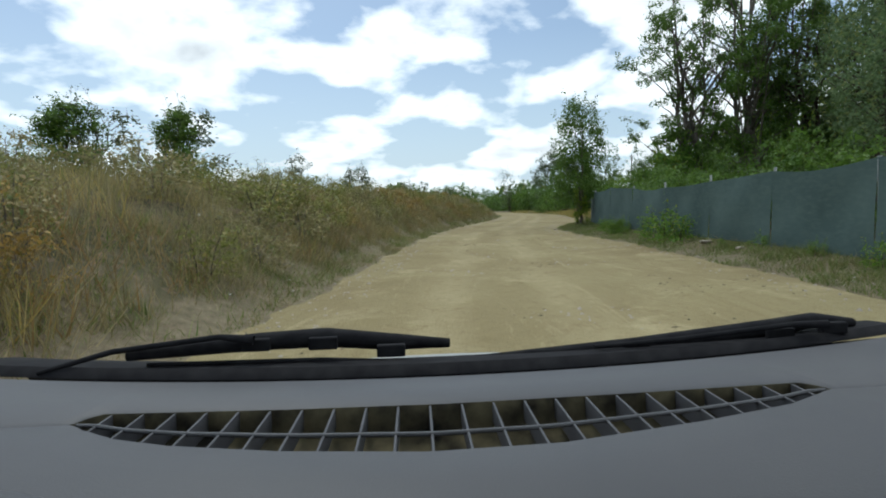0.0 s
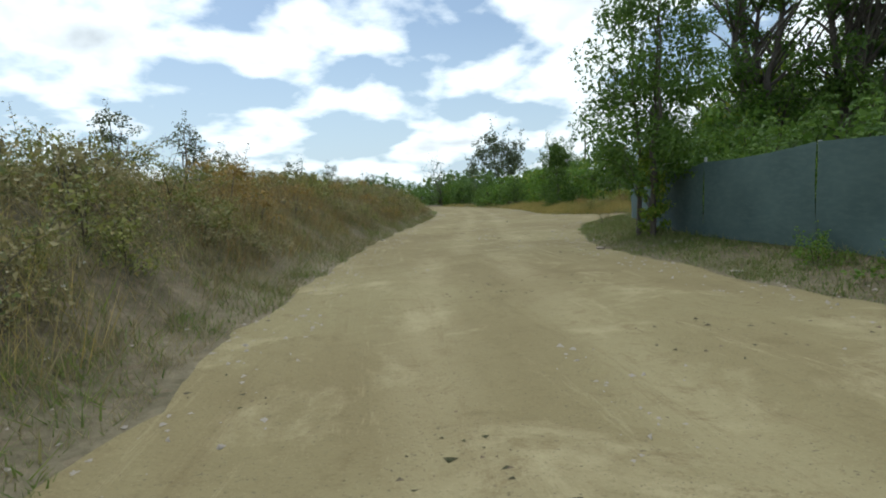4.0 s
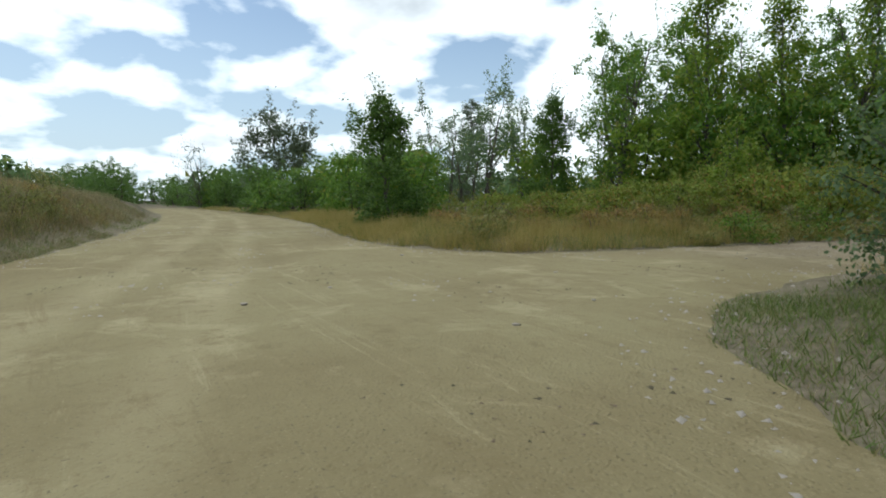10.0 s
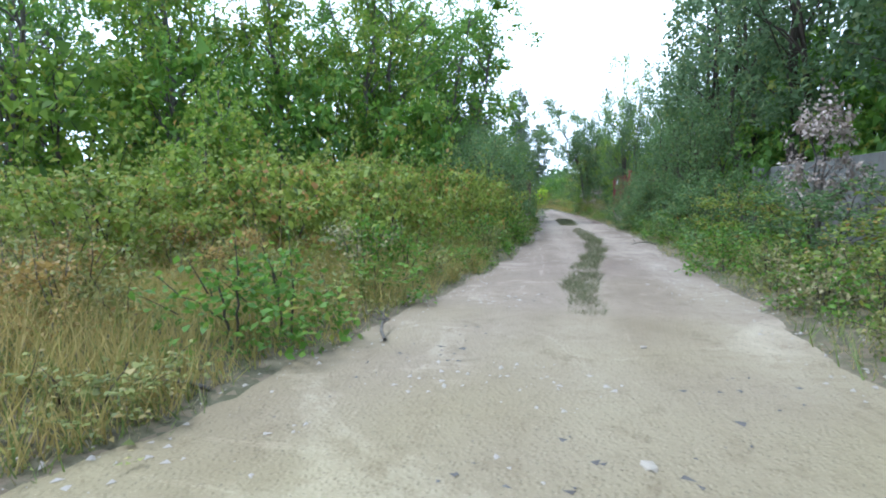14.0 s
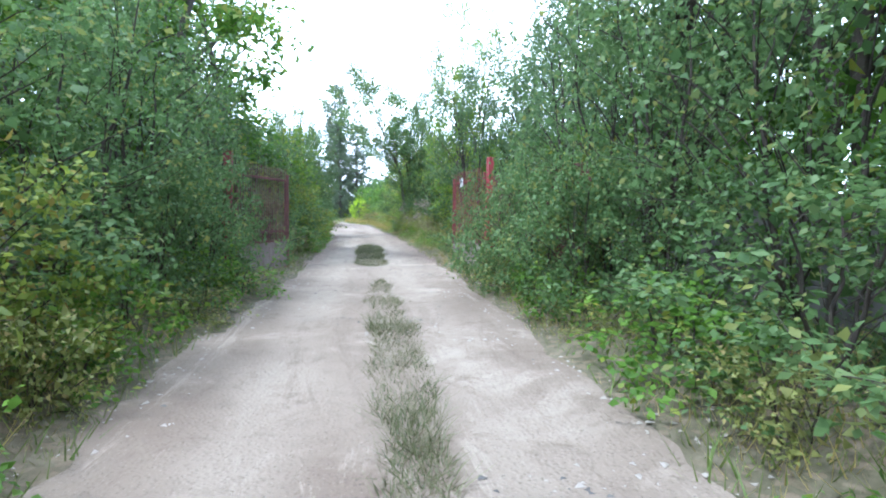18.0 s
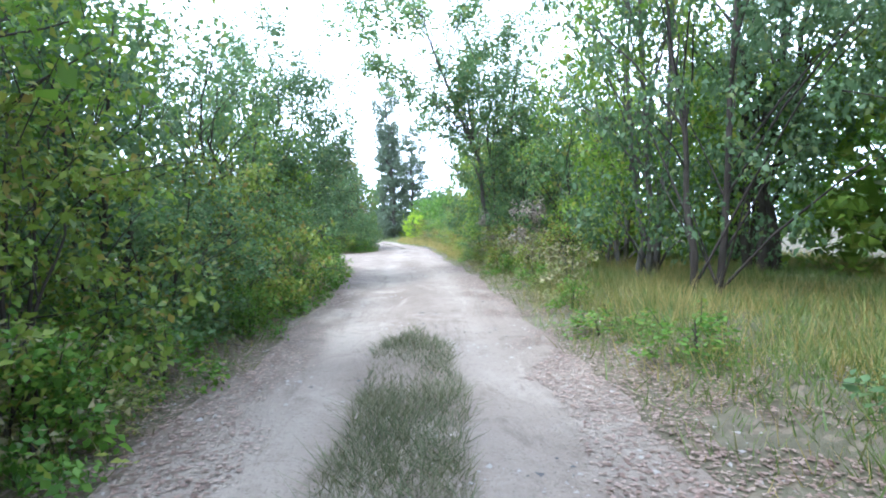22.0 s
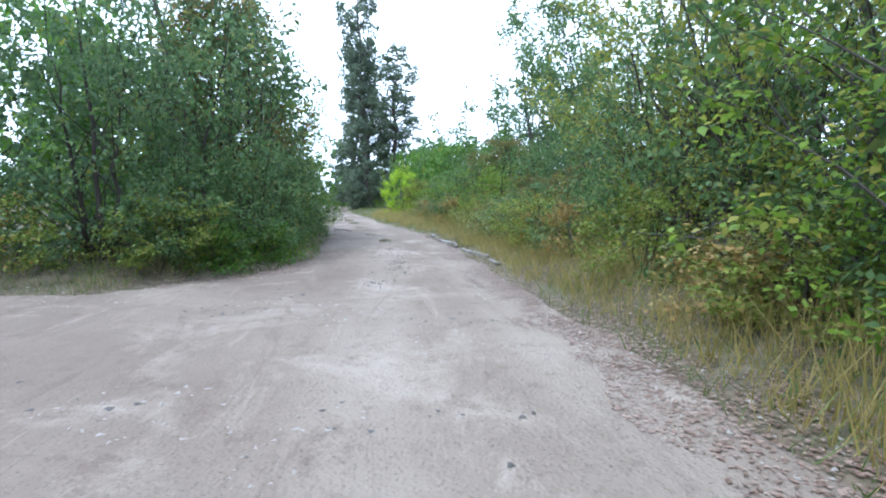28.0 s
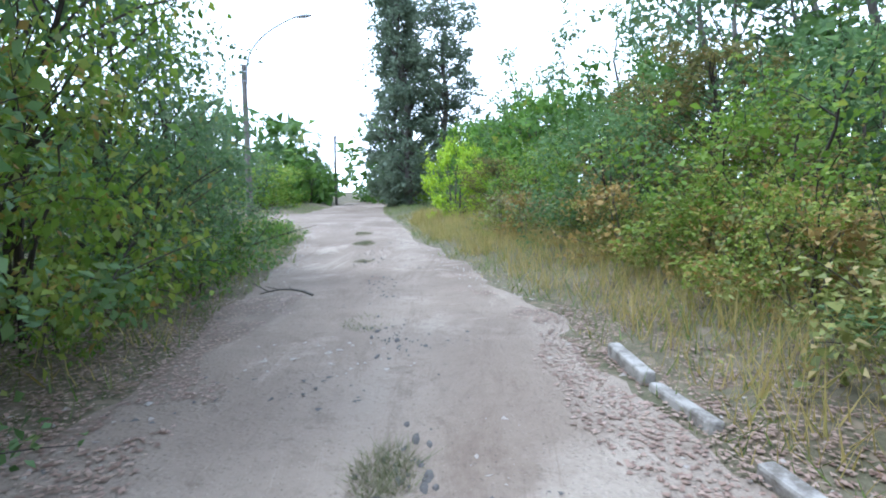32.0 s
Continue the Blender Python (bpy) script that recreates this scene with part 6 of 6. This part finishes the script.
# weeds that reach the edges of the track
for i in range(44):
    x = 20.5 + 1.0 * (i // 2) + rng.uniform(-0.3, 0.3)
    if x > 42.3:
        continue
    if i % 2:
        yr = np.interp(x, [20, 25, 28.4, 35, 42], [47.4, 46.4, 45.75, 45.2, 45.0]) + rng.uniform(0.35, 0.75)
    else:
        yr = np.interp(x, [17.2, 20.8, 26.4, 31.9, 40, 48], [43.0, 42.5, 42.2, 41.75, 41.45, 41.4]) - rng.uniform(0.4, 0.85)
    plant(("weed", "oliveweed", "weed")[i % 3], x, yr, rng.uniform(0.4, 0.85), rng.uniform(1.0, 1.7))
for i in range(30):
    x = rng.uniform(49, 70)
    north = i % 2
    yr = np.interp(x, [50, 57, 62, 66.3, 70], [44.95, 45.1, 45.3, 45.8, 46.8]) + rng.uniform(0.3, 0.7) if north else np.interp(x, [48, 56, 62.5, 70], [41.4, 41.5, 41.5, 42.0]) - rng.uniform(0.5, 1.1)
    plant(("weed", "oliveweed")[i % 3 == 0], x, yr, rng.uniform(0.3, 0.55), rng.uniform(0.8, 1.4))
# leafy weeds at the feet of the hedges
for i in range(60):
    x = rng.uniform(48, 100)
    if 70 < x < 80:
        continue
    yr = np.interp(x, [48, 57, 62, 66.3, 70, 80, 83, 87.5, 93.4, 102], [44.95, 45.1, 45.3, 45.8, 46.8, 46.9, 46.1, 46.5, 47.3, 48.9])
    plant("weed", x, yr + rng.uniform(0.25, 0.9), rng.uniform(0.35, 0.8))


# ---- broken old asphalt crumbs in the track, trodden earth clods ----
m = Mat("old_asphalt", 0.95, 0.2)
m.color(m.ramp(m.noise(9, 5, 0.7), (0.3, (0.07, 0.062, 0.056)), (0.7, (0.16, 0.145, 0.13))))
m.bump(m.noise(40, 4), 0.6, 0.01)
M_CRUMB = m.m
CRACK = [(78.6, 44.5), (80.5, 44.42), (81.8, 44.35), (83.4, 44.28), (85.4, 44.45), (88, 44.7), (90.8, 44.98), (94, 45.6), (97.8, 46.46)]
rng = np.random.default_rng(41)
n = 700
u = rng.random(n) * (len(CRACK) - 1)
cx_ = np.interp(u, range(len(CRACK)), [p[0] for p in CRACK]) + rng.normal(size=n) * 0.18
cy_ = np.interp(u, range(len(CRACK)), [p[1] for p in CRACK]) + rng.normal(size=n) * 0.13 + 0.1 * np.sin(u * 9)
keepers = np.sin(u * 7.0) > -0.2
vs, fs = [], []
cz_ = road_height(cx_, cy_, road_dist(cx_, cy_))[0]
for x, y, z0 in zip(cx_[keepers], cy_[keepers], cz_[keepers]):
    k = 6
    r = 0.017 * rng.uniform(0.3, 1.7) ** 1.4
    a = np.linspace(0, 2 * np.pi, k, endpoint=False) + rng.random()
    rr = r * rng.uniform(0.6, 1.2, k)
    hz = rng.uniform(0.002, 0.008)
    lo = np.c_[x + rr * np.cos(a) * 2.0, y + rr * np.sin(a) * 0.9, np.full(k, z0 - 0.02)]
    hi = np.c_[x + rr * np.cos(a) * 1.8, y + rr * np.sin(a) * 0.75, np.full(k, z0 + hz) + rng.normal(size=k) * 0.004]
    v = np.concatenate([lo, hi, [[x, y, z0 + hz + 0.002]]])
    j = np.arange(k)
    f = np.concatenate([np.c_[j, (j + 1) % k, k + (j + 1) % k], np.c_[j, k + (j + 1) % k, k + j], np.c_[k + j, k + (j + 1) % k, np.full(k, 2 * k)]])
    vs.append(v)
    fs.append(f)
v, f = join(list(zip(vs, fs)))
tagged(new("asphalt_crumbs", mesh_np("asphalt_crumbs", v, f, M_CRUMB)), "dark crumbs of old broken asphalt in the track", "asphalt", kind="stuff")
scatter_solid("earth_clods", "dark earth crumbs and twigs trodden into the track", "earth", 12, 16000, (19, 100, 40, 49), lambda x, y, d: (d > 0.1) & (wave(x, y, 0.7, 9.0) > 0.5), 0.02, M_CRUMB, 0.3, True)
scatter_solid("road_clods", "dark earth crumbs on the wide road", "earth", 13, 22000, (-4, 20, 4, 62), lambda x, y, d: (d > 0.1) & (wave(x, y, 0.5, 9.0) > 0.42), 0.02, M_SOIL, 0.35, True)



# ---- the car, standing where the drive begins ----
m = Mat("dash_plastic", 0.55, 0.4)
m.color(m.mix(m.ramp(m.noise(3.5, 5), (0.35, 0.0), (0.7, 0.5)), (0.066, 0.068, 0.076), (0.09, 0.09, 0.094)))
m.bump(m.noise(420, 2), 0.15, 0.002)
M_DASH = m.m
m = Mat("black_rubber", 0.85, 0.12)
m.color(m.ramp(m.noise(30, 4), (0.3, (0.008, 0.008, 0.01)), (0.7, (0.02, 0.02, 0.022))))
M_RUBBER = m.m
m = Mat("dusty_duct", 0.95, 0.1)
m.color(m.ramp(m.noise(18, 5), (0.35, (0.02, 0.019, 0.016)), (0.7, (0.16, 0.14, 0.085))))
M_DUCT = m.m
m = Mat("silver_paint", 0.4, 0.5, 0.3)
m.color(m.mix(m.ramp(m.noise(5, 5), (0.4, 0.0), (0.7, 0.4)), (0.32, 0.33, 0.33), (0.36, 0.33, 0.27)))
M_SILVER = m.m

car = tagged(new("car"), "silver car with a dusty grey dashboard and black wipers", "car")
car.matrix_basis = pose(0, 0, 0, 0, 0, 3.0)
ZD = 1.06


def strip(name, rows, material, parent, label=""):
    """A sheet through rows of points, all of one length."""
    k = len(rows[0])
    v = np.concatenate([np.asarray(r, float) for r in rows])
    a = (np.arange(len(rows) - 1)[:, None] * k + np.arange(k - 1)[None, :]).ravel()
    return part_np(name, v, np.stack([a, a + 1, a + k + 1, a + k], -1), material, parent, label, True)


xs = np.linspace(-0.84, 0.94, 260)
V0, V1 = -0.428, 0.532
y_glass = 0.81 + 0.085 * ((xs - 0.05) / 0.7) ** 2
y_mid = np.interp(xs, [V0, 0.05, V1], [0.665, 0.61, 0.66])
u = np.clip((xs - V0) / (V1 - V0), 0, 1)
cap = np.clip(np.minimum(u, 1 - u) / 0.022, 0, 1) ** 0.5
y_up = np.interp(xs, [V0, -0.177, 0.03, 0.26, V1], [0.70, 0.683, 0.676, 0.681, 0.692])
y_lo = np.interp(xs, [V0, -0.352, -0.277, -0.148, 0.007, 0.149, 0.323, 0.45, V1], [0.662, 0.616, 0.589, 0.56, 0.541, 0.546, 0.583, 0.619, 0.66])
inside = (xs > V0) & (xs < V1)
y_up = np.where(inside, y_mid + (y_up - y_mid) * cap, y_mid)
y_lo = np.where(inside, y_mid + (y_lo - y_mid) * cap, y_mid)
one = np.ones_like(xs)
top = lambda y, z: np.c_[xs, y, ZD + z * one]
dash = strip("dashboard", [top(y_glass + 0.03, -0.02), top(y_glass, -0.006), top((y_glass + y_up) / 2, 0.0), top(y_up + 0.006, 0.003), top(y_up, 0.0)], M_DASH, car, "grey dashboard of grained plastic")
strip("dash_front", [top(y_lo, 0.0), top(y_lo - 0.006, 0.003), top(y_lo - 0.06, 0.0), top(0.44 * one, -0.005), top(0.36 * one, -0.03), top(0.3 * one, -0.12), top(0.28 * one, -0.45)], M_DASH, dash)
vs = slice(int(np.argmax(inside)) - 1, len(xs) - int(np.argmax(inside[::-1])) + 1)
at = lambda y, z: np.c_[xs, y, ZD + z * one][vs]
vent = strip("air_vent", [at(y_up, 0.0), at(y_up - 0.003, -0.03), at((y_up + y_lo) / 2 + 0.012, -0.05), at(y_lo + 0.004, -0.075), at(y_lo, 0.0)], M_DUCT, car, "long curved air vent with a dusty duct")
for q in range(23):
    x = V0 + 0.03 + (V1 - V0 - 0.06) * q / 22
    a, b = np.interp(x, xs, y_up), np.interp(x, xs, y_lo)
    bm = bmesh.new()
    box(bm, (0.0032, a - b, 0.026), pose(x, (a + b) / 2, ZD - 0.014), 0.001)
    part("rib", bm, M_DASH, vent)
xm = np.linspace(V0 + 0.004, V1 - 0.004, 40)
v, f = tube(np.c_[xm, np.interp(xm, xs, y_lo + (y_up - y_lo) * 0.36), np.full(40, ZD - 0.002)], np.full(40, 0.0028), 6)
part_np("long_rib", v, f, M_DASH, vent, smooth=True)
bm = bmesh.new()
bmesh.ops.create_uvsphere(bm, u_segments=32, v_segments=16, radius=1, matrix=pose(-0.41, 0.43, ZD - 0.03, 0, 0, -14) @ Matrix.Diagonal((0.15, 0.1, 0.05, 1)))
part("instrument_hood", bm, M_DASH, dash, "rounded grey hood over the dials")
strip("windscreen_seal", [np.c_[xs, y_glass + 0.028, ZD - 0.012 * one], np.c_[xs, y_glass + 0.04, ZD + 0.004 * one], np.c_[xs, y_glass + 0.07, ZD - 0.005 * one]], M_RUBBER, car, "black windscreen seal")
strip("scuttle", [np.c_[xs, y_glass + 0.07, ZD - 0.005 * one], np.c_[xs, y_glass + 0.12, ZD - 0.01 * one], np.c_[xs, y_glass + 0.2, ZD - 0.03 * one], np.c_[xs, y_glass + 0.24, ZD - 0.1 * one]], M_RUBBER, car, "black plastic scuttle panel")


def wiper(arm, blade, label):
    root = part_np("wiper_blade", *tube(np.array([(x, 0.935 + 0.02 * k, 1.31 + z) for k, (x, z) in enumerate(blade)]), [0.009, 0.016, 0.018, 0.016, 0.009][:len(blade)], 8), M_RUBBER, car, label, True)
    part_np("wiper_arm", *tube(np.array([(x, 0.925, 1.31 + z) for x, z in arm]), [0.004, 0.005, 0.005, 0.009][:len(arm)], 8), M_RUBBER, root, smooth=True)
    for x, z in blade[1:-1]:
        bm = bmesh.new()
        box(bm, (0.05, 0.014, 0.022), pose(x, 0.94, 1.31 + z - 0.002), 0.003)
        part("blade_clip", bm, M_RUBBER, root)
    lo = np.array([(blade[0][0] + 0.03, 0.94, 1.31 + blade[0][1] - 0.018), (blade[2][0], 0.94, 1.31 + blade[2][1] - 0.032), (blade[-1][0], 0.95, 1.31 + blade[-1][1] - 0.02)])
    part_np("rubber_edge", *tube(lo, [0.004, 0.005, 0.004], 6), M_RUBBER, root, smooth=True)


wiper([(-0.643, -0.255), (-0.52, -0.224), (-0.34, -0.206), (-0.283, -0.214)], [(-0.5, -0.235), (-0.284, -0.224), (-0.168, -0.226), (-0.05, -0.244), (0.057, -0.256)], "black wiper resting at the foot of the windscreen")
wiper([(0.309, -0.252), (0.463, -0.245), (0.673, -0.227), (0.737, -0.23)], [(0.086, -0.27), (0.391, -0.262), (0.66, -0.245), (0.76, -0.238), (0.86, -0.25)], "black wiper resting at the foot of the windscreen")
bx = np.linspace(-0.78, 0.88, 30)
bc = -0.05 * ((bx - 0.05) / 0.8) ** 2
brow = lambda y, z: np.c_[bx, np.full(30, y), z + bc]
bonnet = strip("bonnet", [brow(0.98, 0.9), brow(1.0, 0.925), brow(1.25, 0.93), brow(1.45, 0.91), brow(1.65, 0.86), brow(1.8, 0.76), brow(1.86, 0.6), brow(1.86, 0.3)], M_SILVER, car)
bm = bmesh.new()
bmesh.ops.create_uvsphere(bm, u_segments=14, v_segments=8, radius=0.014, matrix=pose(0.39, 1.25, 0.934))
part("washer_jet", bm, M_RUBBER, bonnet)
for name, size, where in (("body_shell", (1.7, 3.3, 0.62), (0.05, -0.6, 0.64)), ("roof", (1.45, 2.3, 0.06), (0.05, -0.85, 1.72)), ("front_wing", (0.1, 0.95, 0.55), (-0.77, 1.35, 0.54)), ("front_wing", (0.1, 0.95, 0.55), (0.87, 1.35, 0.54))):
    bm = bmesh.new()
    box(bm, size, pose(*where), 0.03)
    part(name, bm, M_SILVER, car)
for s in (-1, 1):
    for (y0, z0, y1, z1) in ((0.92, 0.98, 0.26, 1.71), (-0.85, 0.93, -0.85, 1.71), (-2.2, 0.93, -1.95, 1.71)):
        v, f = tube([(0.05 + s * 0.86, y0, z0), (0.05 + s * 0.8, (y0 + y1) / 2, (z0 + z1) / 2 + 0.03), (0.05 + s * 0.71, y1, z1)], [0.04, 0.035, 0.035], 8)
        part_np("pillar", v, f, M_SILVER, car, smooth=True)
    for y in (1.25, -1.35):
        bm = bmesh.new()
        bmesh.ops.create_cone(bm, segments=28, radius1=0.31, radius2=0.31, depth=0.19, cap_ends=True, matrix=pose(0.05 + s * 0.74, y, 0.31, 0, 90))
        bmesh.ops.bevel(bm, geom=[e for e in bm.edges if e.calc_face_angle(0) > 1], offset=0.03, segments=3, affect="EDGES")
        wheel = part("wheel", bm, M_RUBBER, car, "black tyre")
        bm = bmesh.new()
        bmesh.ops.create_cone(bm, segments=24, radius1=0.2, radius2=0.19, depth=0.02, cap_ends=True, matrix=pose(0.05 + s * 0.842, y, 0.31, 0, 90))
        part("rim", bm, M_STEEL, wheel)
